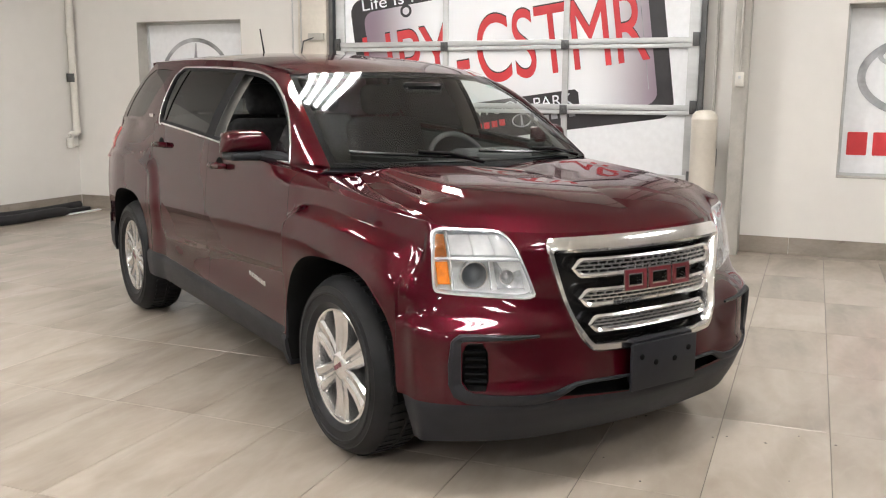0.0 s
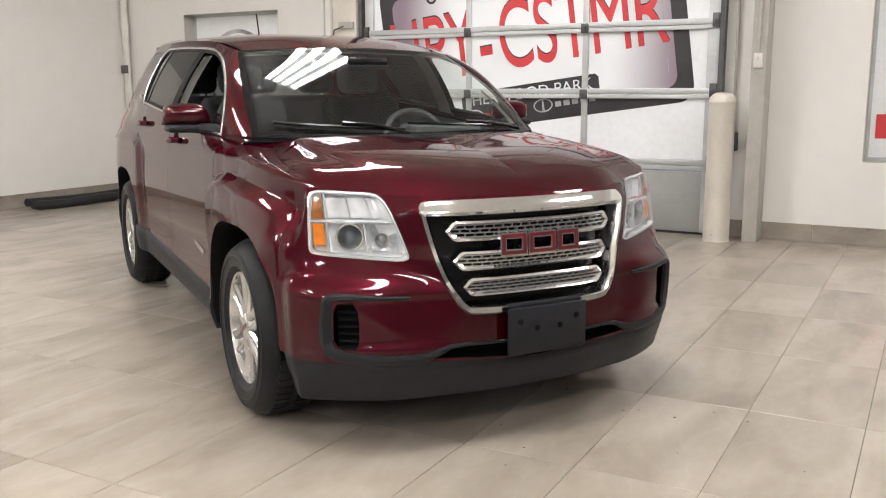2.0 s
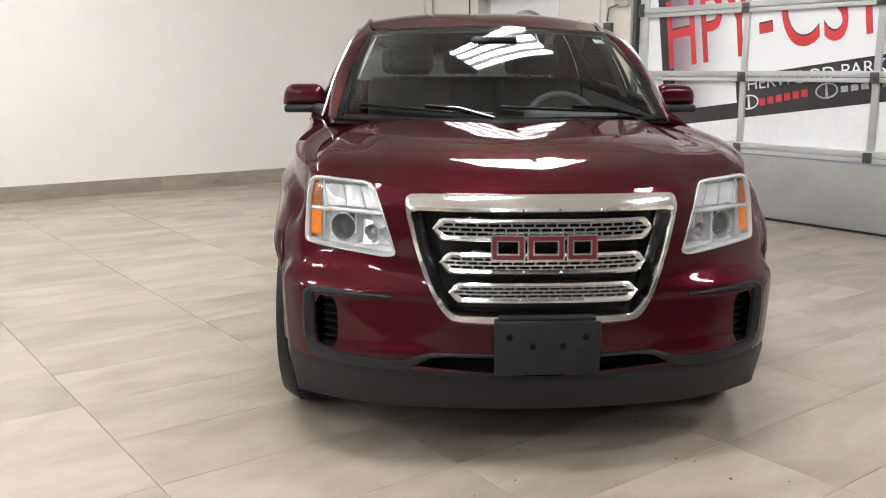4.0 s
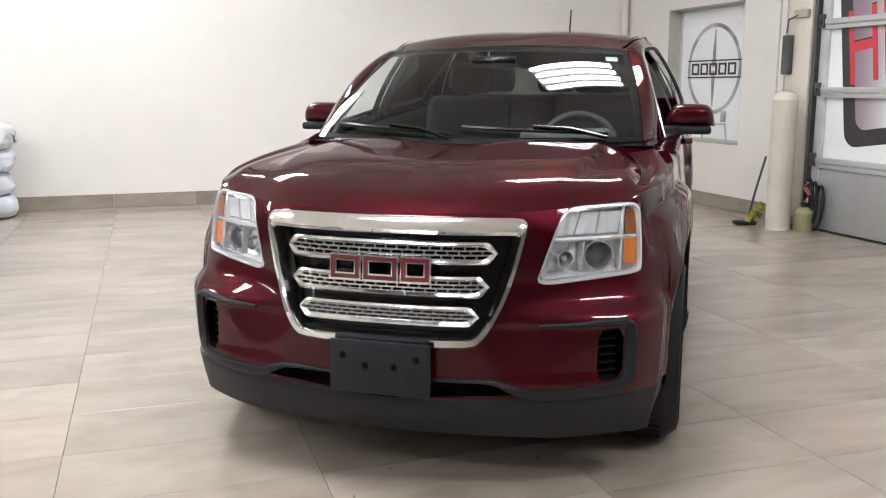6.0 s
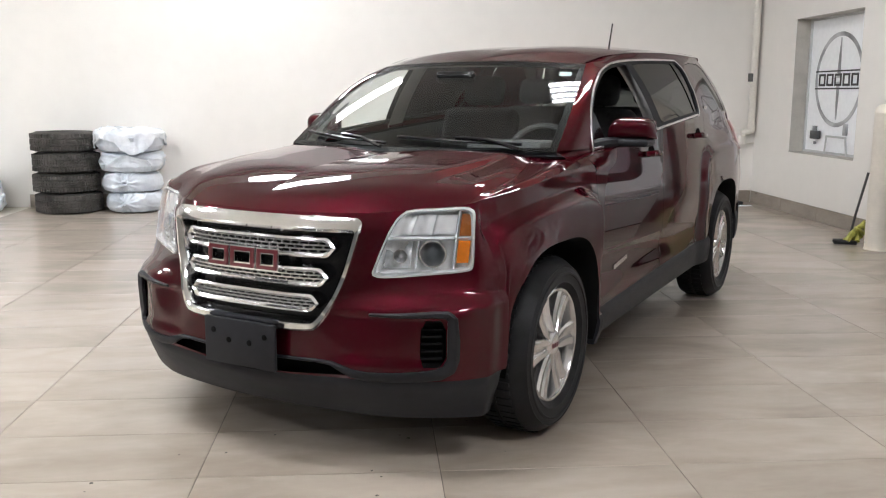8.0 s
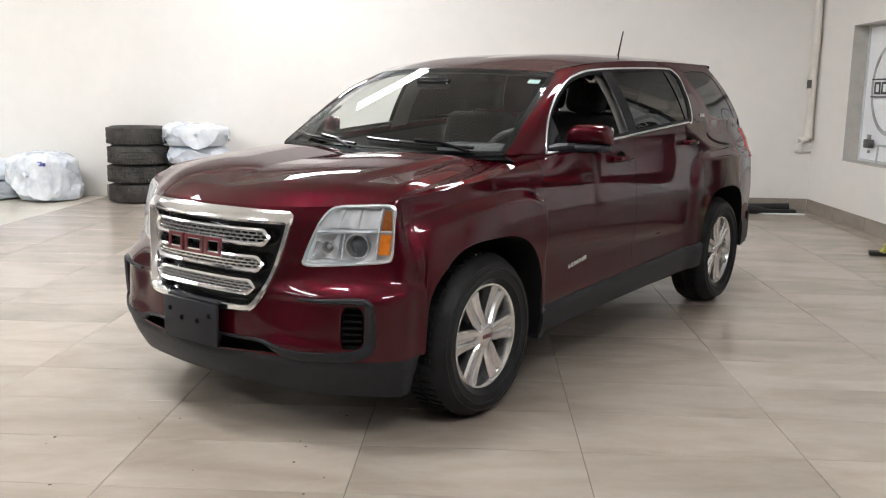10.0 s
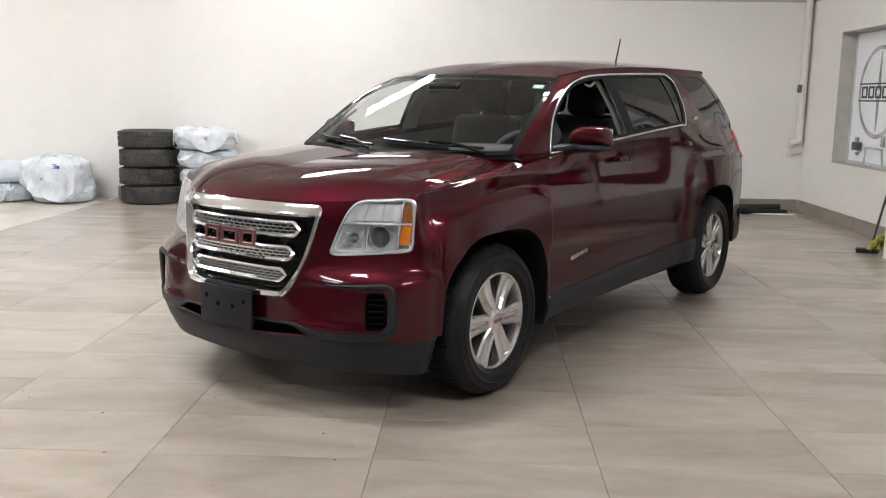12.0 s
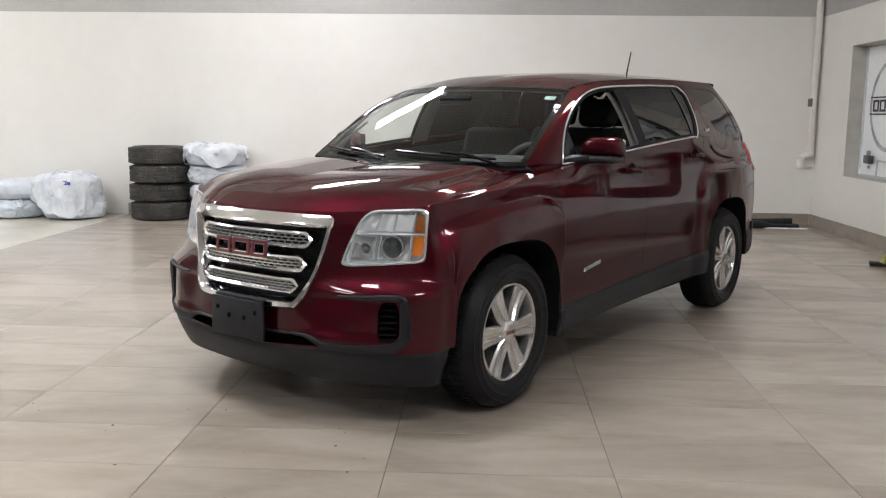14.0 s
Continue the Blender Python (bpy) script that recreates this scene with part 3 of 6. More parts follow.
# chain hoist of the door
hoist = thing("door_chain", "long metal hand chain hanging beside the door", "chain")
for dy in (0.0, 0.10):
    bm = bmesh.new()
    for k in range(75):
        z = 1.05 + 0.03 * k
        flat_ring(bm, 0.010, 0.019, 0.004, Matrix.Translation((WALL_X - 0.14, 3.86 + dy, z)) @ pose(0, 0, 0, 90, 0, 90 * (k % 2)), 0.004, 8)
    part("chain", bm, alu, hoist)
lock = thing("chain_lock", "grey metal chain keeper box on the pier", "lock box")
part("body", boxes(((WALL_X - 0.155, 3.80, 1.42), (WALL_X - 0.10, 3.90, 1.78)), bevel=0.008), steel_dark, lock)
arm = thing("wall_bracket", "small grey steel bracket on the pier", "bracket")
part("plate", boxes(((WALL_X - 0.14, 3.60, 1.93), (WALL_X - 0.10, 3.78, 2.00)), bevel=0.004), frame_paint, arm)
bm = bmesh.new()
tube(bm, [(WALL_X - 0.13, 3.70, 1.96), (WALL_X - 0.16, 3.82, 1.92), (WALL_X - 0.14, 3.86, 1.80)], 0.008, 8)
part("rod", bm, steel_dark, arm)


# ---- the car ----
# local frame: x to its left side, y to its rear, z up; origin on the floor under the front axle
paint = material("car_paint", (0.054, 0.0014, 0.0066), 0.36, metal=0.6, vary=0.015, scale=1.2, coat=1.0, spec=0.0, rough_vary=0.004, fine=0.0, detail=1)
paint.node_tree.nodes["Principled BSDF"].inputs["Coat IOR"].default_value = 1.41
paint.node_tree.nodes["Principled BSDF"].inputs["Specular Tint"].default_value = (0.3, 0.06, 0.09, 1)
cladding = material("black_cladding", (0.0135, 0.014, 0.0175), 0.5, vary=0.1, scale=20, bump=0.12, bump_scale=400, spec=0.28)
black_trim = material("black_trim", (0.007, 0.007, 0.008), 0.55, vary=0.1, spec=0.15)
gloss_black = material("gloss_black", (0.006, 0.006, 0.007), 0.16, vary=0.1, spec=0.35)
dark_void = material("dark_inner", (0.006, 0.006, 0.006), 0.9, vary=0.1, spec=0.08)
chrome = material("chrome", (0.88, 0.88, 0.89), 0.11, metal=1.0, vary=0.02, rough_vary=0.03)
satin = material("satin_silver", (0.78, 0.78, 0.79), 0.2, metal=0.9, vary=0.05)
alloy = material("alloy", (0.68, 0.675, 0.67), 0.2, metal=0.9, vary=0.06, scale=12)
# alloy with the shade inside the wheel put into its colour
alloy_shaded = material("alloy_shadow", (0.055, 0.055, 0.055), 0.4, metal=0.7, vary=0.1)
amber = material("amber_lens", (0.75, 0.22, 0.015), 0.15, vary=0.08, scale=60, coat=1.0)
amber_dark = material("amber_dark", (0.34, 0.11, 0.025), 0.15, vary=0.15, scale=60, coat=1.0)
red_lens = material("red_lens", (0.42, 0.02, 0.02), 0.12, vary=0.06, coat=1.0)
seat_cloth = material("seat_cloth", (0.034, 0.033, 0.033), 0.9, vary=0.2, scale=30, bump=0.3, bump_scale=300)
dash_plastic = material("dash_plastic", (0.09, 0.09, 0.092), 0.6, vary=0.1, bump=0.2, bump_scale=300)
trim_grey = material("trim_grey", (0.30, 0.29, 0.27), 0.7, vary=0.05)
lamp_silver = material("lamp_silver", (0.92, 0.93, 0.94), 0.20, metal=0.15, coat=0.6, vary=0.05, scale=25)
lamp_grey = material("lamp_grey", (0.74, 0.75, 0.76), 0.25, metal=0.6, vary=0.2, scale=30)
projector_glass = material("projector_glass", (0.09, 0.10, 0.11), 0.06, vary=0.1, coat=1.0)
clear_glass = glass("clear_glass", (0.80, 0.86, 0.83))
tint_glass = glass("tinted_glass", (0.15, 0.16, 0.155))
lamp_glass = glass("lamp_glass", (0.98, 0.985, 0.99))
lamp_white = material("lamp_white", (0.82, 0.83, 0.84), 0.18, metal=0.6, vary=0.03, coat=0.8)
emblem_red = material("emblem_red", (0.125, 0.008, 0.016), 0.3, vary=0.05, coat=1.0)
drop_mat = material("water_drop", (0.75, 0.80, 0.82), 0.05, vary=0.1, coat=1.0)
sticker = material("sticker", (0.62, 0.80, 0.74), 0.5, vary=0.05)

LEVELS = [0.185, 0.30, 0.40, 0.58, 0.64, 0.72, 0.86, 0.93, 0.97]
XCOLS = [   # per level: half widths of the plan points; the last one lies on the side
    (0, .25, .45, .60, .715, .785), (0, .25, .45, .61, .735, .803), (0, .25, .45, .61, .745, .815),
    (0, .25, .47, .62, .757, .825), (0, .25, .46, .61, .750, .815), (0, .25, .46, .61, .745, .802),
    (0, .25, .44, .60, .725, .777), (0, .25, .43, .58, .700, .755), (0, .25, .43, .57, .685, .735)]
YCOLS = [
    (-.715, -.700, -.660, -.595, -.530, -.480), (-.790, -.773, -.728, -.655, -.570, -.498), (-.812, -.797, -.755, -.69, -.595, -.51),
    (-.80, -.785, -.72, -.67, -.595, -.51), (-.79, -.775, -.70, -.64, -.56, -.495), (-.79, -.77, -.685, -.605, -.525, -.48),
    (-.775, -.755, -.685, -.585, -.505, -.468), (-.74, -.72, -.66, -.565, -.50, -.463), (-.66, -.645, -.60, -.535, -.475, -.45)]
LEDGE = 0.022
FRONT_N = 60            # samples round the front corner
SIDE_START = -0.43


def catmull(ps, t):
    n = len(ps) - 1
    i = min(int(t * n), n - 1)
    f = t * n - i
    a = ps[i - 1] if i else 2 * ps[0] - ps[1]
    d = ps[i + 2] if i + 2 <= n else 2 * ps[n] - ps[n - 1]
    b, c = ps[i], ps[i + 1]
    return 0.5 * (2 * b + (c - a) * f + (2 * a - 5 * b + 4 * c - d) * f * f + (3 * b - a - 3 * c + d) * f ** 3)


def front_at(u, z):
    """Plan point (x, y) of the nose at height z; u runs 0 (middle) to 1 (in front of the wheel arch)."""
    xs = [curve_at([(LEVELS[k], XCOLS[k][j]) for k in range(9)], z) for j in range(6)] + [side_x(SIDE_START, z)]
    ys = [curve_at([(LEVELS[k], YCOLS[k][j]) for k in range(9)], z) for j in range(6)] + [SIDE_START]
    if u == 0:
        return 0.0, ys[0]
    # symmetric tangent in the middle
    xs2, ys2 = [-xs[1]] + xs, [ys[1]] + ys
    t = (1 + u * 6) / 7
    x, y = catmull(xs2, t), catmull(ys2, t)
    # the ledge under the lamps and the sunk field inside the black frame
    out = LEDGE * smoothstep(.658, .612, z) * smoothstep(.20, .48, u) * smoothstep(1.0, .86, u)
    out -= .010 * smoothstep(.592, .572, z) * smoothstep(.400, .436, z) * smoothstep(.30, .44, x) * smoothstep(.752, .736, x)
    dx, dy = x, y - .1
    ln = math.hypot(dx, dy)
    return x + dx / ln * out, y + dy / ln * out


def front_point(x, z, out=0.0):
    """Point on the nose at (|x|, z), moved outwards; x may be negative."""
    ax = abs(x)
    lo, hi = 0.0, 1.0
    for _ in range(22):
        mid = (lo + hi) / 2
        if front_at(mid, z)[0] < ax:
            lo = mid
        else:
            hi = mid
    px, py = front_at(lo, z)
    qx, qy = front_at(min(lo + 0.02, 1), z)
    rx, ry = front_at(max(lo - 0.02, 0), z)
    tx, ty = qx - rx, qy - ry
    ln = math.hypot(tx, ty) or 1
    nx, ny = ty / ln, -tx / ln
    return Vector(((px + nx * out) * (1 if x >= 0 else -1), py + ny * out, z))


FLARE_F = [(-.47, .78), (-.43, .85), (-.34, .885), (-.06, .928), (.24, .944), (.36, .930), (.42, .895), (.452, .82), (.47, .60)]
FLARE_R = [(2.275, .60), (2.30, .86), (2.36, .965), (2.46, 1.0), (2.60, 1.012), (3.1, 1.02), (3.5, 1.01)]


def side_x(y, z):
    base = curve_at([(0.2, .835), (.26, .850), (.33, .872), (.42, .880), (.55, .880), (.75, .888), (.93, .876), (1.02, .866), (1.10, .857), (1.25, .846)], z)
    # squared wheel flares with a hard shoulder
    if y < 0.6:
        top = curve_at(FLARE_F, y)
        d = min(max((top + .016 - z) / .050, 0.0), 1.0)
        base += 0.044 * smoothstep(.474, .440, y) * smoothstep(-.455, -.33, y) * (1 - (1 - d) ** 1.4) - 0.010 * smoothstep(.474, .30, y) * smoothstep(-.43, -.20, y)
        base += LEDGE * smoothstep(.658, .612, z) * smoothstep(-.36, -.43, y)
    elif y > 2.2:
        top = curve_at(FLARE_R, y)
        d = min(max((top + .016 - z) / .050, 0.0), 1.0)
        base += 0.028 * smoothstep(2.20, 2.37, y) * (1 - (1 - d) ** 1.4)
    if .40 < y < 2.4:
        # lower door crease, falling to the rear
        zc = .648 - .047 * (y - .5)
        base -= .011 * smoothstep(zc + .006, zc - .010, z) * smoothstep(.40, .52, y) * smoothstep(2.35, 1.8, y) * smoothstep(.42, .56, z)
    low_taper = curve_at([(-.43, .046), (-.3, .018), (-.15, .003), (0.0, 0.0)], y)
    high_taper = curve_at([(-.43, .112), (-.3, .060), (-.2, .030), (0.0, .006), (.3, 0.0)], y)
    base -= low_taper + (high_taper - low_taper) * smoothstep(.70, .88, z) + 0.05 * smoothstep(2.9, 3.6, y) ** 2
    base -= 0.075 * smoothstep(0.75, 0.30, y) * smoothstep(1.02, 1.10, z)
    base -= smoothstep(1.04, 1.21, z) * curve_at([(2.2, 0), (2.6, .015), (3.0, .046), (3.5, .055)], y)
    return base


def belt(y):
    return curve_at([(-.43, .968), (-.25, .990), (.10, 1.030), (.45, 1.070), (.61, 1.085), (1.12, 1.130), (2.10, 1.198), (2.6, 1.222), (3.7, 1.225)], y)


ARCH_R, ARCH_Z = 0.408, 0.375


def low_edge(y):
    z = curve_at([(-.43, .19), (.40, .255), (2.0, .30), (2.5, .31), (3.2, .33), (3.7, .36)], y)
    for yc, zc in ((0.0, ARCH_Z), (2.858, ARCH_Z + 0.01)):
        d = abs(y - yc)
        if d < ARCH_R:
            h = (1 - (d / ARCH_R) ** 2.9) ** (1 / 2.9) * (ARCH_R - 0.004)
            z = max(z, zc + h) if d < ARCH_R - 0.004 else max(z, zc)
    return z


def black_edge(y):
    """Top of the black sill cladding along the side."""
    return curve_at([(.3, .375), (.456, .392), (2.21, .452), (2.6, .47), (3.1, .50), (3.7, .52)], y)


CAR = thing("car", "dark red metallic compact SUV parked on the tiled floor", "car", pose(0, 0, 0, 0, 0, -33.803))


def mirrored(p):
    return Vector((-p[0], p[1], p[2]))


def both(name, rows, mat, label="", parent=None, thick=0.0, keep=None, angle=35, relax=0, snap=None):
    """A surface part from rows of points on the left side and its mirror image on the right."""
    made = []
    for s in (1, -1):
        bm = bmesh.new()
        rr = rows if s == 1 else [[mirrored(p) for p in row] for row in rows]
        grid_faces(bm, rr)
        bmesh.ops.remove_doubles(bm, verts=bm.verts, dist=2e-4)
        rim = {v for v in bm.verts if v.is_boundary}
        if keep:
            dead = [f for f in bm.faces if not keep(f.calc_center_median() if s == 1 else mirrored(f.calc_center_median()))]
            bmesh.ops.delete(bm, geom=dead, context="FACES")
        if snap:
            snap(bm, s, rim)
        if relax:
            inner_verts = [v for v in bm.verts if not v.is_boundary]
            for _ in range(relax):
                bmesh.ops.smooth_vert(bm, verts=inner_verts, factor=0.5, use_axis_x=True, use_axis_y=True, use_axis_z=True)
        made.append(part(name, bm, mat, parent or CAR, label, angle=angle))
    return made


def linspace(a, b, n):
    return [a + (b - a) * k / (n - 1) for k in range(n)]


def side_ys(a, b, step=0.02):
    n = max(3, int(abs(b - a) / step) + 1)
    ys = linspace(a, b, n)
    for yc in (0.0, 2.858):
        for e in (yc - ARCH_R, yc + ARCH_R):
            ys += [e - 0.003, e + 0.003, e - 0.008, e + 0.008, e - 0.015, e + 0.015, e - 0.001, e + 0.001]
    return sorted(y for y in set(ys) if a <= y <= b)


def strip(ys, lo, hi, n=22):
    rows = []
    for y in ys:
        z0, z1 = lo(y), hi(y)
        z1 = max(z1, z0)
        rows.append([Vector((side_x(y, z), y, z)) for z in linspace(z0, z1, n)])
    return rows


# -- polygons on the nose, in (|x|, z) --
def densify(poly, step=0.02):
    out = []
    for (x0, z0), (x1, z1) in zip(poly, poly[1:] + poly[:1]):
        n = max(1, int(math.hypot(x1 - x0, z1 - z0) / step))
        out += [(x0 + (x1 - x0) * k / n, z0 + (z1 - z0) * k / n) for k in range(n)]
    return out


def chaikin(poly, times=2):
    for _ in range(times):
        new_poly = []
        for (x0, z0), (x1, z1) in zip(poly, poly[1:] + poly[:1]):
            new_poly += [(.8 * x0 + .2 * x1, .8 * z0 + .2 * z1), (.2 * x0 + .8 * x1, .2 * z0 + .8 * z1)]
        poly = new_poly
    return poly


def inside(poly, x, z):
    hit = False
    for (x0, z0), (x1, z1) in zip(poly, poly[1:] + poly[:1]):
        if (z0 > z) != (z1 > z) and x < (x1 - x0) * (z - z0) / (z1 - z0) + x0:
            hit = not hit
    return hit


LAMP = [(.462, .700), (.484, .770), (.514, .865), (.532, .918), (.556, .940), (.66, .945), (.735, .950), (.760, .935), (.770, .85), (.776, .742), (.765, .726), (.62, .712)]
LAMP = chaikin(LAMP)
GRILLE = [(-.01, .905), (.405, .905), (.418, .862), (.395, .75), (.352, .62), (.310, .548), (.280, .530), (-.01, .522)]
VENT = chaikin([(.660, .405), (.735, .405), (.738, .570), (.662, .570)], 1)
INTAKE = [(-.01, .335), (.42, .365), (.36, .400), (-.01, .398)]


def nose_keep(p):
    ax = p[0]
    if p[1] > -0.2:
        return True
    return not (inside(LAMP, ax, p[2]) or inside(GRILLE, ax, p[2]) or inside(VENT, ax, p[2]) or inside(INTAKE, ax, p[2]))


def snap_nose(bm, s, rim):
    """Draws the cut edges of the nose skin onto the outlines of its openings."""
    edges = [densify(poly, .004) for poly in (LAMP, GRILLE, VENT, INTAKE)]
    for v in bm.verts:
        if not v.is_boundary or v in rim:
            continue
        ax, z = v.co.x * s, v.co.z
        best = min(((qx - ax) ** 2 + (qz - z) ** 2, qx, qz) for poly in edges for qx, qz in poly)
        if best[0] < .013 ** 2 and best[1] > .004:
            p = front_point(best[1], best[2])
            v.co = Vector((p[0] * s, p[1], p[2]))


def nose_top(u):
    return curve_at([(0, .925), (.35, .930), (.55, .942), (.75, .955), (1.0, .968)], u)


def nose_black(u):
    return curve_at([(0, .335), (.35, .352), (.6, .352), (.8, .352), (1.0, .362)], u)


us = linspace(0, 1, FRONT_N * 2)
rows = []
for u in us:
    rows.append([Vector((*front_at(u, z), z)) for z in linspace(nose_black(u), nose_top(u), 100)])
both("front_bumper_skin", rows, paint, keep=nose_keep, relax=8, snap=snap_nose)
rows = []
for u in us:
    zs = linspace(0.200, nose_black(u), 14)
    row = []
    for z in zs:
        x, y = front_at(u, z)
        k = 0.010 * smoothstep(nose_black(u) + .001, nose_black(u) - .02, z)
        row.append(Vector((x, y - k, z)))
    row.insert(0, Vector((row[0][0] * 0.93, row[0][1] + 0.06, 0.190)))
    rows.append(row)
both("front_lip", rows, cladding, "black textured plastic lower bumper", keep=nose_keep)

# painted corner behind the outer edge of each lamp
both("lamp_corner", [[Vector((*[c * .996 for c in front_at(u, z)], z)) for z in linspace(.70, nose_top(u) - .001, 16)] for u in linspace(.835, 1.0, 12)], paint)

# fender, doors and rear quarter, each with a real gap between
GAP = 0.004
both("fender", strip(side_ys(SIDE_START, 0.468 - GAP), lambda y: max(low_edge(y), black_edge(y) if y > .35 else .362), belt, 84), paint, relax=4)
both("front_door", strip(side_ys(0.468, 1.475 - GAP), black_edge, belt, 60), paint, relax=3)
both("rear_door", strip(side_ys(1.475, 2.44 - GAP), lambda y: max(low_edge(y), black_edge(y)), belt, 60), paint, relax=3)
both("quarter_panel", strip(side_ys(2.44, 3.45), lambda y: max(low_edge(y), black_edge(y)), belt, 46), paint)


def sill_rows(y0, y1):
    rows = []
    for y in side_ys(y0, y1):
        z0, z1 = low_edge(y), black_edge(y) - 0.003
        z1 = max(z0, z1)
        row = [Vector((side_x(y, z) + 0.012 * smoothstep(z1 + .001, z1 - 0.02, z), y, z)) for z in linspace(z0, z1, 9)]
        row.insert(0, Vector((side_x(y, z0) - 0.10, y, z0 - 0.0)))
        row.append(Vector((side_x(y, z1) - 0.006, y, z1)))
        rows.append(row)
    return rows


both("sill", sill_rows(0.30, 2.55), cladding, "black textured plastic sill")
both("rear_bumper_side", sill_rows(3.15, 3.45), cladding)

# rear end
rear_rows = []
for k in range(15):
    a = k / 14
    row = []
    for z in linspace(0.36, 1.225, 14):
        x0 = side_x(3.45, z)
        ang = a * math.pi / 2
        y = 3.45 + 0.19 * math.sin(ang) ** 0.8 - 0.06 * smoothstep(.9, 1.22, z) * a
        row.append(Vector((x0 * math.cos(ang) ** 0.45, y, z)))
    rear_rows.append(row)
both("tailgate_skin", rear_rows, paint)
lamp_rows = [[Vector((p[0] + 0.010, p[1] + 0.008, p[2])) for p in row if 0.93 < p[2] < 1.20] for row in rear_rows[:8]]
lamp_rows.insert(0, [Vector((p[0] - 0.006, p[1] - 0.035, p[2])) for p in lamp_rows[0]])
both("tail_lamp", lamp_rows, red_lens, "red tail lamp wrapping the corner")
both("rear_bumper", [[Vector((p[0] * 1.004 + .004, p[1] + 0.012, p[2])) for p in row if p[2] < 0.58] for row in rear_rows], cladding)

# -- wheel arch lips and liners --
for yc, zc in ((0.0, ARCH_Z), (2.858, ARCH_Z + 0.01)):
    ring = []
    for k in range(41):
        a = math.pi * k / 40
        ca, sa = math.cos(a), math.sin(a)
        e = 2 / 2.9
        y = yc - math.copysign(abs(ca) ** e, ca) * ARCH_R
        z = zc + sa ** e * (ARCH_R - 0.004)
        if sa < 0.02:
            z = zc
        ring.append((y, z))
    lo_z = 0.28 if yc > 1 else 0.22
    ring = [(ring[0][0], lo_z + 0.10)] + ring + [(ring[-1][0], lo_z + 0.06)]
    rows = []
    for y, z in ring:
        x = side_x(y, z) + 0.001
        rows.append([Vector((x, y, z)), Vector((x - 0.012, yc + (y - yc) * 0.985, zc + (z - zc) * 0.985)), Vector((x - 0.05, yc + (y - yc) * 0.97, zc + (z - zc) * 0.97)), Vector((x - 0.34, yc + (y - yc) * 0.95, zc + (z - zc) * 0.96))])
    both("wheel_liner", rows, dark_void, "black wheel arch liner")


# -- Coons surfaces --
def coons(c0, c1, d0, d1, nu, nv, bump=None):
    """c0, c1: bottom and top curves over u; d0, d1: left and right curves over v. Corners must agree."""
    rows = []
    for i in range(nu):
        u = i / (nu - 1)
        row = []
        for j in range(nv):
            v = j / (nv - 1)
            p = (1 - v) * c0(u) + v * c1(u) + (1 - u) * d0(v) + u * d1(v) - (
                (1 - u) * (1 - v) * c0(0) + u * (1 - v) * c0(1) + (1 - u) * v * c1(0) + u * v * c1(1))
            if bump:
                p = p + bump(u, v, p)
            row.append(p)
        rows.append(row)
    return rows


def hood_front(u):
    z = nose_top(u)
    x, y = front_at(u, z)
    return Vector((x, y, z))


def hood_side(v):
    y = SIDE_START + v * (0.40 - SIDE_START)
    # blends from the nose corner onto the fender top
    x = side_x(y, belt(y))
    return Vector((x, y, belt(y)))


def cowl(u):
    return Vector((hood_side(1)[0] * u, 0.17 + 0.23 * u ** 2.2, 1.075 + (hood_side(1)[2] - 1.075) * u ** 2))


def hood_middle(v):
    y0 = hood_front(0)[1]
    y = y0 + v * (0.17 - y0)
    z = curve_at([(y0, .925), (y0 + .025, .944), (y0 + .10, .975), (-.45, 1.022), (-.2, 1.051), (.17, 1.075)], y)
    return Vector((0, y, z))


def hood_bump(u, v, p):
    crown = 0.026 * math.sin(math.pi * min(u * 1.15, 1)) * smoothstep(0.0, 0.18, v)
    # raised centre power bulge with soft creases running to the windscreen
    edge = 0.40 + 0.30 * v
    bulge = 0.018 * smoothstep(edge + 0.035, edge - 0.035, u) * smoothstep(0.10, 0.45, v) * smoothstep(1.02, 0.85, v)
    # the fender shoulder next to the hood gap
    along = smoothstep(.04, .22, v) * smoothstep(1.0, .90, v)
    ridge = along * (.008 * math.exp(-((u - .69) / .06) ** 2) - .006 * math.exp(-((u - .79) / .045) ** 2) + .010 * math.exp(-((u - .925) / .045) ** 2))
    round_front = 0.011 * smoothstep(0, 0.10, v) * smoothstep(0.6, 0.1, v) * (1 - u * 0.4) * smoothstep(1.0, 0.8, u)
    return Vector((0, 0, crown + bulge + ridge + round_front))


HOOD = coons(hood_front, cowl, hood_middle, hood_side, 64, 56, hood_bump)
HU = 50                 # hood gap column
edge_a = [p.lerp(q, .38) for p, q in zip(HOOD[HU - 1], HOOD[HU])]
edge_b = [p.lerp(q, .72) for p, q in zip(HOOD[HU - 1], HOOD[HU])]
both("hood", HOOD[:HU] + [edge_a, [p - Vector((0, 0, .006)) for p in edge_a]], paint, angle=25, relax=1)
both("fender_top", [[p - Vector((0, 0, .006)) for p in edge_b], edge_b] + HOOD[HU:], paint, angle=25)
# black strip added under the gap to stand for its shade
both("hood_gap_shade", [[p - Vector((0, 0, 0.005)) for p in row] for row in (HOOD[HU - 1], HOOD[HU])], dark_void)

# windscreen, pillars and roof
W_LOW, W_TOP = Vector((.718, .375, 1.095)), Vector((.585, 1.06, 1.490))
WS_MID_LOW, WS_MID_TOP = Vector((0, .205, 1.085)), Vector((0, .915, 1.508))


def ws_low(u):
    return Vector((W_LOW[0] * u, WS_MID_LOW[1] + (W_LOW[1] - WS_MID_LOW[1]) * (.85 * u ** 2 + .15 * u ** 8), WS_MID_LOW[2] + (W_LOW[2] - WS_MID_LOW[2]) * u ** 2))


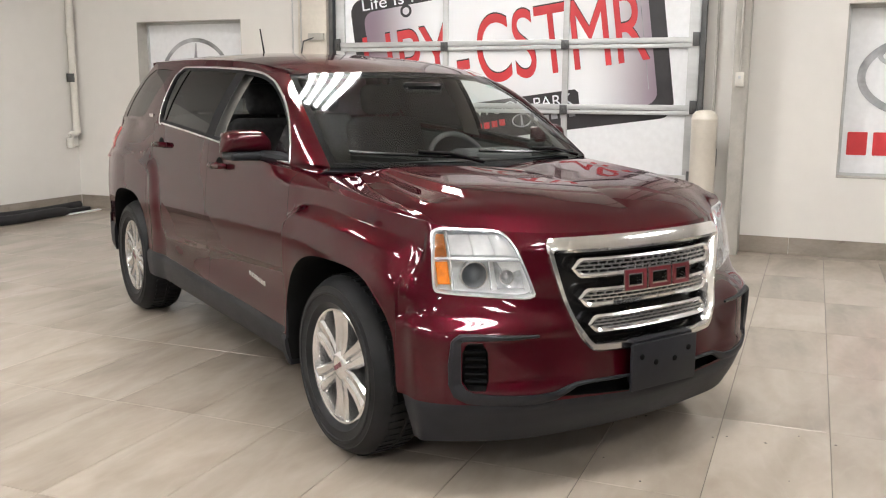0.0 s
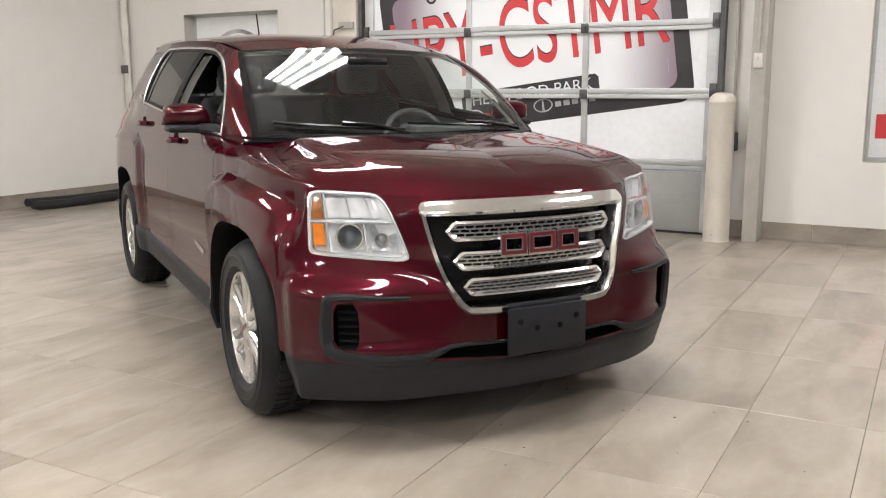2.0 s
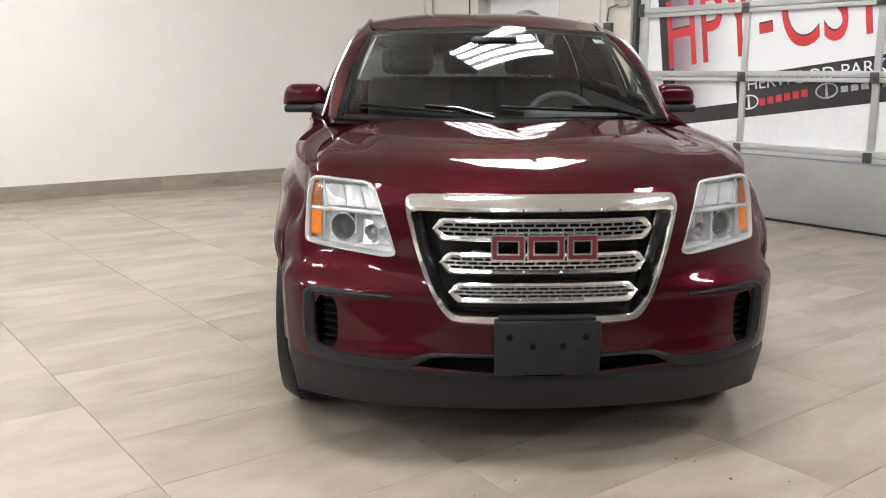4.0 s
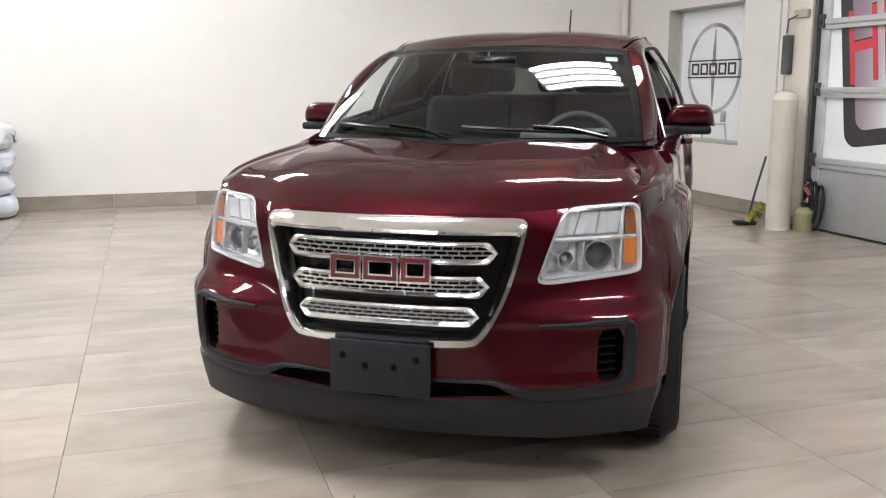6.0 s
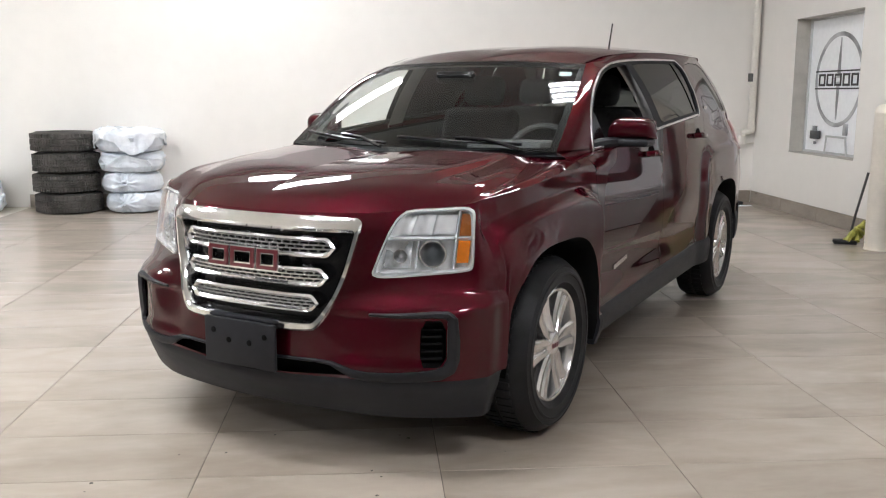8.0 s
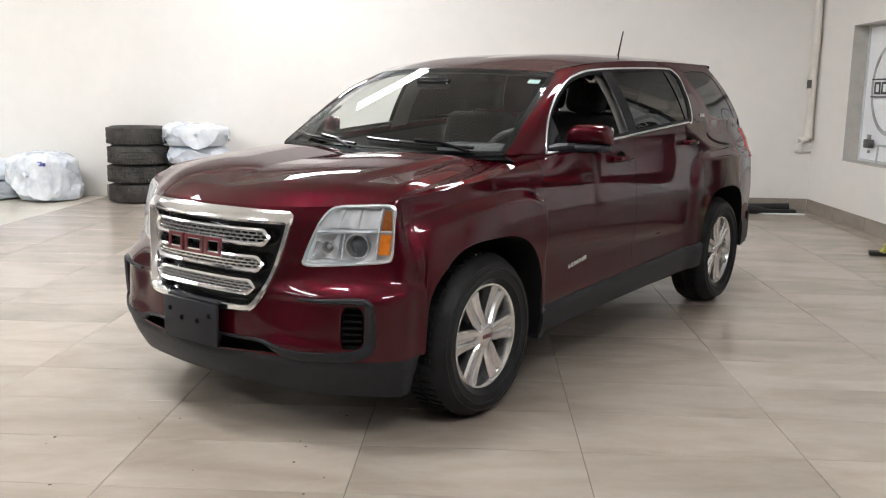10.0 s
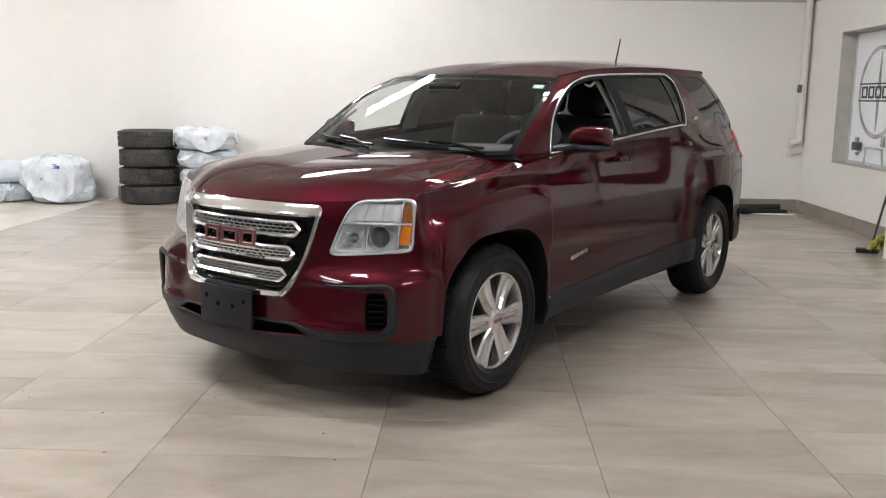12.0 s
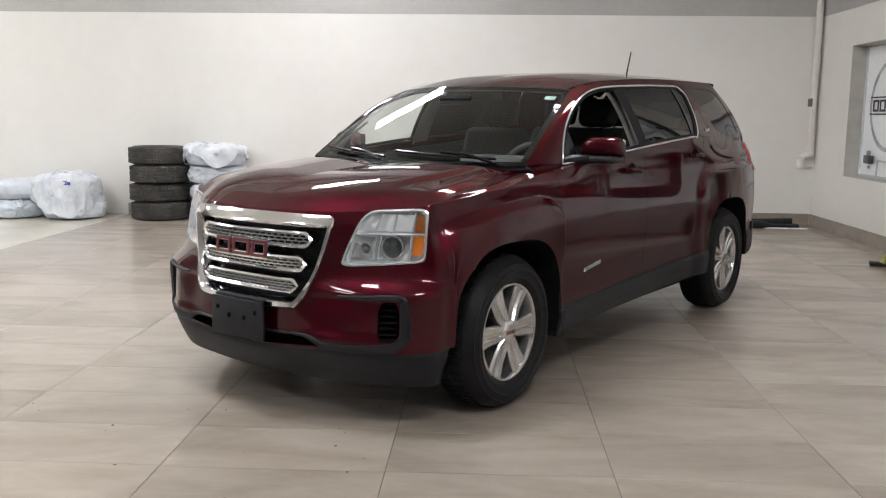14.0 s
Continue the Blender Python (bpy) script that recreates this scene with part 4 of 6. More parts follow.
def ws_top(u):
    return Vector((W_TOP[0] * u, WS_MID_TOP[1] + (W_TOP[1] - WS_MID_TOP[1]) * (.85 * u ** 2 + .15 * u ** 8), WS_MID_TOP[2] + (W_TOP[2] - WS_MID_TOP[2]) * u ** 2))


def ws_edge(v):
    p = W_LOW.lerp(W_TOP, v)
    return p + Vector((0.015, -0.018, 0.012)) * math.sin(math.pi * v)


def ws_mid(v):
    p = WS_MID_LOW.lerp(WS_MID_TOP, v)
    return p + Vector((0, -0.01, 0.015)) * math.sin(math.pi * v)


WS = coons(ws_low, ws_top, ws_mid, ws_edge, 24, 20)
bm = bmesh.new()
grid_faces(bm, [[mirrored(p) for p in row] for row in reversed(WS[1:])] + WS)
screen = part("windscreen", bm, clear_glass, CAR, "clear windscreen glass")
screen.visible_shadow = False
# black printed border of the glass
both("glass_border", [[p - Vector((0, -0.003, 0.004)) for p in row] for row in WS[-2:]], gloss_black)
both("glass_border", [[row[j] - Vector((0, -0.003, 0.004)) for j in (0, 1)] for row in WS], gloss_black)
both("glass_border", [[row[j] - Vector((0, -0.003, 0.004)) for j in (18, 19)] for row in WS], gloss_black)


def green_x(y, z):
    """Half width of the glasshouse side."""
    b = curve_at([(.30, .700), (.375, .724), (.61, .790), (1.0, .842), (1.4, .856), (2.3, .842), (3.0, .800), (3.5, .745)], y)
    h = z - belt(y)
    return b - 0.34 * h - 0.62 * h * max(h, 0)


def rail(t):
    """Roof side rail from the windscreen corner to the rear."""
    y = W_TOP[1] + t * (3.24 - W_TOP[1])
    z = curve_at([(W_TOP[1], 1.490), (1.35, 1.540), (1.8, 1.573), (2.4, 1.590), (3.24, 1.597)], y)
    x = curve_at([(W_TOP[1], .585), (1.3, .612), (1.9, .625), (2.6, .610), (3.24, .572)], y)
    return Vector((x, y, z))


def belt_curve(t):
    y = W_LOW[1] + t * (3.50 - W_LOW[1])
    return Vector((green_x(y, belt(y)) if t else W_LOW[0], y, belt(y) if t else W_LOW[2]))


def rear_edge(v):
    p = belt_curve(1).lerp(rail(1), v)
    return p + Vector((0.02, 0.03, 0)) * math.sin(math.pi * v)


def dlo(y):
    """Lower and upper height of the side window opening at y, or None."""
    if not 0.61 < y < 2.44:
        return None
    top = curve_at([(.61, 1.09), (.66, 1.19), (.75, 1.295), (.90, 1.395), (1.08, 1.465), (1.28, 1.503), (1.6, 1.524), (2.1, 1.541), (2.36, 1.545), (2.44, 1.50)], y)
    low = belt(y) + 0.012
    if y > 2.28:
        low = curve_at([(2.28, 1.21), (2.33, 1.22), (2.40, 1.33), (2.44, 1.48)], y)
    return low, top


def quarter(y):
    if not 2.60 < y < 3.36:
        return None
    low = curve_at([(2.60, 1.50), (2.66, 1.40), (2.76, 1.255), (2.80, 1.245), (3.36, 1.235)], y)
    top = curve_at([(2.60, 1.535), (3.05, 1.545), (3.22, 1.50), (3.30, 1.38), (3.36, 1.25)], y)
    return low, top


def green_keep(p):
    for fn in (dlo, quarter):
        g = fn(p[1])
        if g and g[0] < p[2] < g[1]:
            return False
    return True


SIDE = coons(belt_curve, rail, ws_edge, rear_edge, 300, 44)
SIDE = [[Vector((p[0] if (j == 43 or i == 0) else p[0] + (green_x(p[1], p[2]) - p[0]) * smoothstep(0, 6, i) * smoothstep(43, 38, j), p[1], p[2])) for j, p in enumerate(row)] for i, row in enumerate(SIDE)]
both("side_frame", SIDE, paint, "painted pillars and roof rail", keep=green_keep, angle=50)


def side_point(y, z, out=0.0):
    return Vector((green_x(y, z) + out, y, z))


def window_front(z):
    """Where the front edge of the side window lies at height z."""
    a, b = .612, 1.27
    for _ in range(24):
        m = (a + b) / 2
        a, b = (m, b) if dlo(m)[1] < z else (a, m)
    return a


# smooth outer skin of the windscreen pillars
rows = []
for v in linspace(.0, 1.0, 40):
    p0 = ws_edge(v) + Vector((.001, -.001, .002))
    y1 = window_front(p0[2])
    p1 = side_point(y1, max(p0[2], belt(y1) + .004), .003 + .006 * smoothstep(1.2, 0.8, y1))
    rows.append([p0.lerp(p1, f) + Vector((.75, -.55, .35)) * .011 * math.sin(math.pi * f) for f in linspace(0, 1, 12)])
both("pillar_skin", rows, paint, angle=60)


def pane_rows(fn, y0, y1, out, n=18):
    rows = []
    for y in linspace(y0, y1, int((y1 - y0) / 0.02) + 2):
        g = fn(y)
        rows.append([side_point(y, z, out) for z in linspace(g[0] - .006, g[1] + .006, n)])
    return rows


# painted ledge closing the waist between the doors and the glasshouse
both("waist_ledge", [[Vector((side_x(y, belt(y)), y, belt(y) - .001)), Vector((side_x(y, belt(y)) * .5 + green_x(y, belt(y)) * .5, y, belt(y) + .004)), Vector((green_x(y, belt(y)) - .004, y, belt(y) + .002))] for y in linspace(.38, 3.45, 120)], paint)
# the front side windows are wound down to a low edge; the rear ones are dark and shut
for ob in both("rear_side_glass", pane_rows(dlo, 1.53, 2.432, -0.008), tint_glass, "dark tinted side window"):
    ob.visible_shadow = False
for ob in both("quarter_glass", pane_rows(quarter, 2.605, 3.355, -0.003), tint_glass, "dark tinted quarter window"):
    ob.visible_shadow = False
both("centre_pillar", pane_rows(dlo, 1.42, 1.53, -0.004), black_trim, "black door pillar")
both("rear_divider", pane_rows(dlo, 2.26, 2.30, -0.003), gloss_black)
both("sail_panel", [[side_point(y, z, -0.003) for z in linspace(belt(y), min(dlo(y)[1] + .004, 1.26), 6)] for y in linspace(0.615, 0.76, 8)], gloss_black)
# bright surround
loop = [(y, dlo(y)[1]) for y in linspace(0.615, 2.435, 70)] + [(y, dlo(y)[0]) for y in linspace(2.435, 0.615, 70)]
for s in (1, -1):
    bm = bmesh.new()
    pts = [side_point(y, z, 0.003 + 0.006 * smoothstep(1.2, 0.8, y)) for y, z in loop]
    pts = [Vector((s * p[0], p[1], p[2])) for p in pts]
    rows = []
    for i, p in enumerate(pts):
        d = (pts[(i + 1) % len(pts)] - pts[i - 1]).normalized()
        nrm = Vector((s, 0, 0.4)).normalized()
        b = d.cross(nrm).normalized()
        rows.append([p + b * 0.0058 * cx + nrm * 0.005 * cz for cx, cz in ((-1, -1), (-1, 0.4), (-0.4, 1), (0.4, 1), (1, 0.4), (1, -1))])
    grid_faces(bm, rows, close_u=True, close_v=True)
    part("window_trim", bm, satin, CAR, "bright metal window surround")


# black rubber seal inside the bright surround
mid = Vector((0, 1.55, 1.34))
for s in (1, -1):
    bm = bmesh.new()
    pts = [side_point(y, z, 0.001 + 0.006 * smoothstep(1.2, 0.8, y)) for y, z in loop]
    rows = []
    for i, p in enumerate(pts):
        d = (pts[(i + 1) % len(pts)] - pts[i - 1]).normalized()
        nrm = Vector((1, 0, 0.4)).normalized()
        b = d.cross(nrm).normalized()
        if b.dot(Vector((0, mid[1] - p[1], mid[2] - p[2]))) < 0 and abs(b.dot(Vector((0, mid[1] - p[1], mid[2] - p[2])))) > 0.02:
            b = -b
        rows.append([Vector((s * q[0], q[1], q[2])) for q in (p - b * .002 + nrm * .003, p + b * .010 + nrm * .004, p + b * .022 + nrm * .001, p + b * .024 - nrm * .015)])
    grid_faces(bm, rows, close_u=True)
    part("window_seal", bm, black_trim, CAR, "black rubber window seal")


def roof_mid(v):
    y = WS_MID_TOP[1] + v * (3.27 - WS_MID_TOP[1])
    return Vector((0, y, curve_at([(WS_MID_TOP[1], 1.508), (1.05, 1.540), (1.3, 1.580), (1.7, 1.615), (2.2, 1.635), (2.8, 1.637), (3.27, 1.615)], y)))


def roof_rear(u):
    a, b = roof_mid(1), rail(1)
    return Vector((b[0] * u, a[1] + (b[1] - a[1]) * u ** 2, a[2] + (b[2] - a[2]) * u ** 3))


ROOF = coons(ws_top, roof_rear, roof_mid, rail, 26, 50, lambda u, v, p: Vector((0, 0, 0.012 * math.sin(math.pi * u) * smoothstep(0, .15, v))))
bm = bmesh.new()
grid_faces(bm, [[mirrored(p) for p in row] for row in reversed(ROOF[1:])] + ROOF)
part("roof", bm, paint, CAR, angle=40)
# dark roof ditch strips
rows = []
for t in linspace(0.0, 0.98, 40):
    p = rail(t)
    rows.append([p + Vector((-0.030, 0, 0.014)), p + Vector((-0.012, 0, 0.012))])
both("roof_ditch", rows, gloss_black)
# rear window and spoiler lip
rows = []
for i in range(12):
    u = i / 11
    a, b = roof_rear(u) + Vector((0, 0.02, -0.012)), Vector((belt_curve(1)[0] * u, 3.62 - 0.12 * u ** 2, 1.225))
    rows.append([a.lerp(b, k / 9) + Vector((0, 0.03 * math.sin(math.pi * k / 9), 0)) for k in range(10)])
both("rear_window", rows, tint_glass)
rows = [[roof_rear(u), roof_rear(u) + Vector((0, 0.07, -0.004)), roof_rear(u) + Vector((0, 0.075, -0.02)), roof_rear(u) + Vector((0, 0.0, -0.035))] for u in linspace(0, 1, 14)]
both("spoiler", rows, paint)

# antenna
bm = bmesh.new()
tube(bm, [(.06, 2.86, 1.63), (.06, 2.885, 1.665), (.06, 2.945, 1.826)], [0.012, 0.006, 0.0045], 8)
part("antenna", bm, black_trim, CAR)


# -- nose details --
def loop_strip(bm, outer, inner, out, lip, s=1):
    """A rounded trim between two (x, z) loops on the nose; out: how proud."""
    rows = []
    for (x0, z0), (x1, z1) in zip(outer, inner):
        a0, a1 = front_point(x0, z0, -0.012), front_point(x0, z0, out * 0.6)
        m0, m1 = front_point(x0 * .75 + x1 * .25, z0 * .75 + z1 * .25, out), front_point(x0 * .25 + x1 * .75, z0 * .25 + z1 * .75, out)
        b1, b0 = front_point(x1, z1, out * 0.4), front_point(x1, z1, -lip)
        rows.append([Vector((p[0] * s, p[1], p[2])) for p in (a0, a1, m0, m1, b1, b0)])
    return grid_faces(bm, rows, close_u=True)


half_out = [(.405, .918), (.432, .900), (.432, .862), (.405, .745), (.362, .612), (.318, .538), (.280, .508)]
half_in = [(.395, .864), (.408, .858), (.405, .848), (.381, .742), (.340, .622), (.299, .560), (.272, .543)]
full = lambda half: [(-x, z) for x, z in reversed(half)]
outer = half_out + full(half_out)
inner = half_in + full(half_in)


def fine(loop, n=12):
    out = []
    for (x0, z0), (x1, z1) in zip(loop, loop[1:] + loop[:1]):
        out += [(x0 + (x1 - x0) * k / n, z0 + (z1 - z0) * k / n) for k in range(n)]
    return out


bm = bmesh.new()
loop_strip(bm, fine(chaikin(outer), 5), fine(chaikin(inner), 5), 0.024, 0.05)
grille = part("grille_surround", bm, chrome, CAR, "chrome grille surround")
bm = bmesh.new()
rows = []
for x in linspace(-.42, .42, 30):
    rows.append([front_point(x, z, -0.060) for z in linspace(.515, .905, 14)])
grid_faces(bm, rows)
part("grille_back", bm, gloss_black, grille, "black grille backing")
for xw, z0, z1 in ((.352, .772, .842), (.330, .668, .735), (.302, .578, .640)):
    zm, hh = (z0 + z1) / 2, (z1 - z0) / 2
    hexo = [(xw, zm), (xw - .022, z1 - .006), (xw - .034, z1), (-xw + .034, z1), (-xw + .022, z1 - .006), (-xw, zm), (-xw + .022, z0 + .006), (-xw + .034, z0), (xw - .034, z0), (xw - .022, z0 + .006)]
    hexi = [(x * (1 - 0.016 / xw) , zm + (z - zm) * (1 - 0.014 / hh)) for x, z in hexo]
    bm = bmesh.new()
    rows = []
    for (x0, za), (x1, zb_) in zip(fine(hexo), fine(hexi)):
        rows.append([front_point(x0, za, -0.04), front_point(x0, za, 0.004), front_point(x0 * .5 + x1 * .5, za * .5 + zb_ * .5, 0.010), front_point(x1, zb_, 0.002), front_point(x1, zb_, -0.02)])
    grid_faces(bm, rows, close_u=True)
    bar = part("grille_bar", bm, chrome, grille, "chrome grille bar")
    bm = bmesh.new()
    zi0, zi1 = z0 + .014, z1 - .014
    nrow = 3
    # perforated bright insert: webs between the slots
    for r in range(nrow + 1):
        z = zi0 + (zi1 - zi0) * r / nrow
        rows = [[front_point(x, z - .0024, -0.002), front_point(x, z + .0024, -0.002), front_point(x, z + .0022, -0.014), front_point(x, z - .0022, -0.014)] for x in linspace(-xw + .02, xw - .02, 40)]
        grid_faces(bm, rows, close_v=True)
    for r in range(nrow):
        za, zb_ = zi0 + (zi1 - zi0) * r / nrow, zi0 + (zi1 - zi0) * (r + 1) / nrow
        x = -xw + .03 + (0.018 if r % 2 else 0)
        while x < xw - .03:
            rows = [[front_point(x - .0025, z, -0.003), front_point(x + .0025, z, -0.003), front_point(x + .0025, z, -0.014), front_point(x - .0025, z, -0.014)] for z in (za, zb_)]
            grid_faces(bm, rows, close_v=True)
            x += 0.036
    part("bar_mesh", bm, satin, grille, "bright perforated insert")
# the emblem: three plain hollow red blocks with bright edges
for x0, x1 in ((-.166, -.072), (-.056, .050), (.066, .152)):
    z0, z1 = .722, .794
    made = []
    for g, o0, o1 in ((.0, .026, .035), (.005, .008, .031)):
        bm = bmesh.new()
        rows = []
        w = .0125 + 2 * g
        ox0, ox1, oz0, oz1 = x0 - g, x1 + g, z0 - g, z1 + g
        ring_o = fine([(ox0, oz0), (ox1, oz0), (ox1, oz1), (ox0, oz1)], 6)
        ring_i = fine([(ox0 + w, oz0 + w), (ox1 - w, oz0 + w), (ox1 - w, oz1 - w), (ox0 + w, oz1 - w)], 6)
        for (pa, pz), (qa, qz) in zip(ring_o, ring_i):
            rows.append([front_point(pa, pz, o0), front_point(pa, pz, o1), front_point(qa, qz, o1), front_point(qa, qz, o0)])
        grid_faces(bm, rows, close_u=True)
        made.append(bm)
    blk = part("emblem_block", made[1], chrome, grille, "bright emblem edge", smooth=False)
    part("emblem_face", made[0], emblem_red, grille, "plain red emblem face", smooth=False)

# headlamps
for s in (1, -1):
    loop_o = densify(LAMP, .012)
    cx = sum(p[0] for p in loop_o) / len(loop_o)
    cz = sum(p[1] for p in loop_o) / len(loop_o)

    def quad_rows(out, shrink=1.0, n=22):
        """The lamp outline filled by a fan of rings."""
        rows = []
        for k in range(n + 1):
            f = shrink * k / n
            rows.append([front_point(cx + (x - cx) * f, cz + (z - cz) * f, out(f) if callable(out) else out) for x, z in loop_o])
        return [[Vector((p[0] * s, p[1], p[2])) for p in r] for r in rows]
    bm = bmesh.new()
    grid_faces(bm, quad_rows(lambda f: -0.050 + 0.036 * f ** 6, 1.0), close_v=True)
    bmesh.ops.remove_doubles(bm, verts=bm.verts, dist=1e-5)
    lamp = part("headlamp", bm, lamp_silver, CAR, "headlamp with bright housing and clear lens")
    bm = bmesh.new()
    rows = []
    for x, z in loop_o:
        i1 = (cx + (x - cx) * .93, cz + (z - cz) * .90)
        rows.append([Vector((p[0] * s, p[1], p[2])) for p in (front_point(x, z, -0.01), front_point(x, z, 0.003), front_point((x + i1[0]) / 2, (z + i1[1]) / 2, 0.004), front_point(*i1, -0.004), front_point(*i1, -0.03))])
    grid_faces(bm, rows, close_u=True)
    part("lamp_rim", bm, lamp_white, lamp, "bright silver lamp rim")
    def lamp_panel(xa, xb, za, zb2, deep_a, deep_b, nx=10, nz=8, wave=0.0):
        """A curved panel inside the lamp, its depth running from deep_a (bottom) to deep_b (top)."""
        q = bmesh.new()
        rr = []
        for i in range(nx + 1):
            fx = i / nx
            col = []
            for k in range(nz + 1):
                fz = k / nz
                xx = xa[0] + (xa[1] - xa[0]) * fz + ((xb[0] + (xb[1] - xb[0]) * fz) - (xa[0] + (xa[1] - xa[0]) * fz)) * fx
                o = deep_a + (deep_b - deep_a) * fz - wave * math.sin(math.pi * fx)
                pp = front_point(xx, za + (zb2 - za) * fz, o)
                col.append(Vector((pp[0] * s, pp[1], pp[2])))
            rr.append(col)
        grid_faces(q, rr)
        return q

    # upper chamber: fluted bright reflector in three facets
    for xa, xb in (((.520, .548), (.580, .590)), ((.584, .594), (.644, .646)), ((.648, .650), (.712, .712))):
        part("reflector", lamp_panel(xa, xb, .850, .920, -.030, -.016, wave=.012), lamp_silver, lamp, "bright fluted reflector")
    # lower chamber: inner reflector and projector in its ring
    part("reflector", lamp_panel((.500, .515), (.585, .590), .735, .825, -.018, -.042, wave=.018), lamp_grey, lamp, "grey lower reflector")
    turn = pose(0, 0, 0, 90, 0, 0)
    for px, pz, r, kind in ((.652, .785, .050, "ring"), (.556, .778, .026, "bulb")):
        ctr = front_point(px, pz, -0.024)
        place = Matrix.Translation((ctr[0] * s, ctr[1], ctr[2])) @ pose(0, 0, 0, 0, 0, 22 * s) @ turn
        bm = spin(bmesh.new(), [(r * 1.0, -.02), (r, .006), (r * .96, .012), (r * .88, .012), (r * .80, .004), (r * .66, -.016)], 32)
        bm.transform(place)
        part("lamp_ring", bm, satin, lamp, "bright ring")
        bm = spin(bmesh.new(), [(0.0, .004), (r * .25, .002), (r * .48, -.006), (r * .68, -.018)], 28)
        bm.transform(place)
        part("projector", bm, projector_glass if kind == "ring" else lamp_grey, lamp, "dark projector lens" if kind == "ring" else "")
    # dividers
    for (xa, za), (xb, zb2), w in (((.505, .838), (.765, .840), .007), ((.717, .735), (.717, .940), .0045), ((.602, .735), (.606, .832), .003)):
        bm = bmesh.new()
        vertical = abs(xa - xb) < .02
        rows = []
        for k in range(13):
            f = k / 12
            x, z = xa + (xb - xa) * f, za + (zb2 - za) * f
            dx, dz = (w, 0) if vertical else (0, w)
            rows.append([Vector((p[0] * s, p[1], p[2])) for p in (front_point(x - dx, z - dz, -.048), front_point(x - dx, z - dz, -.012), front_point(x, z, -.008), front_point(x + dx, z + dz, -.012), front_point(x + dx, z + dz, -.048))])
        grid_faces(bm, rows)
        part("lamp_bar", bm, lamp_white, lamp)
    for za, zb_ in ((.755, .832), (.848, .925)):
        bm = bmesh.new()
        rows = [[Vector((p[0] * s, p[1], p[2])) for p in [front_point(x, z, -0.010) for z in linspace(za, zb_, 6)]] for x in linspace(.724, .760, 5)]
        grid_faces(bm, rows)
        part("side_marker", bm, amber if za < .8 else amber_dark, lamp, "amber reflector" if za < .8 else "dull brown-orange reflector")
    bm = bmesh.new()
    grid_faces(bm, quad_rows(0.006, 0.985, 10), close_v=True)
    bmesh.ops.remove_doubles(bm, verts=bm.verts, dist=1e-5)
    lens = part("lens", bm, lamp_glass, lamp, "clear lamp lens")
    lens.visible_shadow = False


# fog lamp vents and the dark frames round them
def nose_band(bm, pts, w, out, s):
    """A flat band with rounded face along (x, z) points of the nose; w: half widths."""
    rows = []
    n = len(pts)
    for i, (x, z) in enumerate(pts):
        x0, z0 = pts[max(i - 1, 0)]
        x1, z1 = pts[min(i + 1, n - 1)]
        dx, dz = x1 - x0, z1 - z0
        ln = math.hypot(dx, dz) or 1
        nx, nz = -dz / ln, dx / ln
        ww = w[i] if isinstance(w, list) else w
        row = [front_point(x + nx * ww * k, z + nz * ww * k, o) for k, o in ((-1, -.006), (-.9, out * .7), (-.5, out), (.5, out), (.9, out * .7), (1, -.006))]
        rows.append([Vector((p[0] * s, p[1], p[2])) for p in row])
    vs = grid_faces(bm, rows, close_v=True)
    bm.faces.new(vs[0])
    bm.faces.new(list(reversed(vs[-1])))


for s in (1, -1):
    bm = bmesh.new()
    path = [(.485, .582), (.56, .584), (.64, .588), (.70, .592), (.742, .590), (.758, .575), (.760, .50), (.757, .43), (.745, .395), (.715, .378), (.66, .372), (.58, .368), (.50, .366), (.44, .372), (.40, .388), (.36, .404), (.30, .408), (.0, .404)]
    width = [.005, .008, .010, .012, .014, .018, .021, .021, .021, .022, .021, .020, .019, .017, .013, .008, .006, .005]
    sm, sw = [], []
    for i in range(len(path) - 1):
        for k in range(4):
            f = k / 4
            sm.append((path[i][0] * (1 - f) + path[i + 1][0] * f, path[i][1] * (1 - f) + path[i + 1][1] * f))
            sw.append(width[i] * (1 - f) + width[i + 1] * f)
    nose_band(bm, sm, sw, 0.010, s)
    part("bumper_frame", bm, cladding, CAR, "black plastic bumper frame")
    bm = bmesh.new()
    rows = [[Vector((p[0] * s, p[1], p[2])) for p in (front_point(x, .40, -.004), front_point(x, .41, -.05), front_point(x, .565, -.05), front_point(x, .578, -.004))] for x in linspace(.652, .735, 6)]
    grid_faces(bm, rows)
    vent = part("fog_vent", bm, dark_void, CAR, "black vent beside the bumper")
    for k in range(6):
        bm = bmesh.new()
        z = .425 + .026 * k
        rows = [[Vector((p[0] * s, p[1], p[2])) for p in (front_point(x, z, -.048), front_point(x, z, -.026), front_point(x, z + .006, -.026), front_point(x, z + .006, -.048))] for x in (.665, .70, .728)]
        grid_faces(bm, rows, close_v=True)
        part("slat", bm, black_trim, vent)
# lower air intake, closed at both ends
bm = bmesh.new()
rows = []
for x in linspace(-.47, .47, 28):
    k = -.05 if abs(x) < .44 else -.008
    rows.append([front_point(x, .322, .004), front_point(x, .325, k), front_point(x, .40, k), front_point(x, .412, -.006)])
grid_faces(bm, rows)
part("air_intake", bm, dark_void, CAR, "black lower air intake")

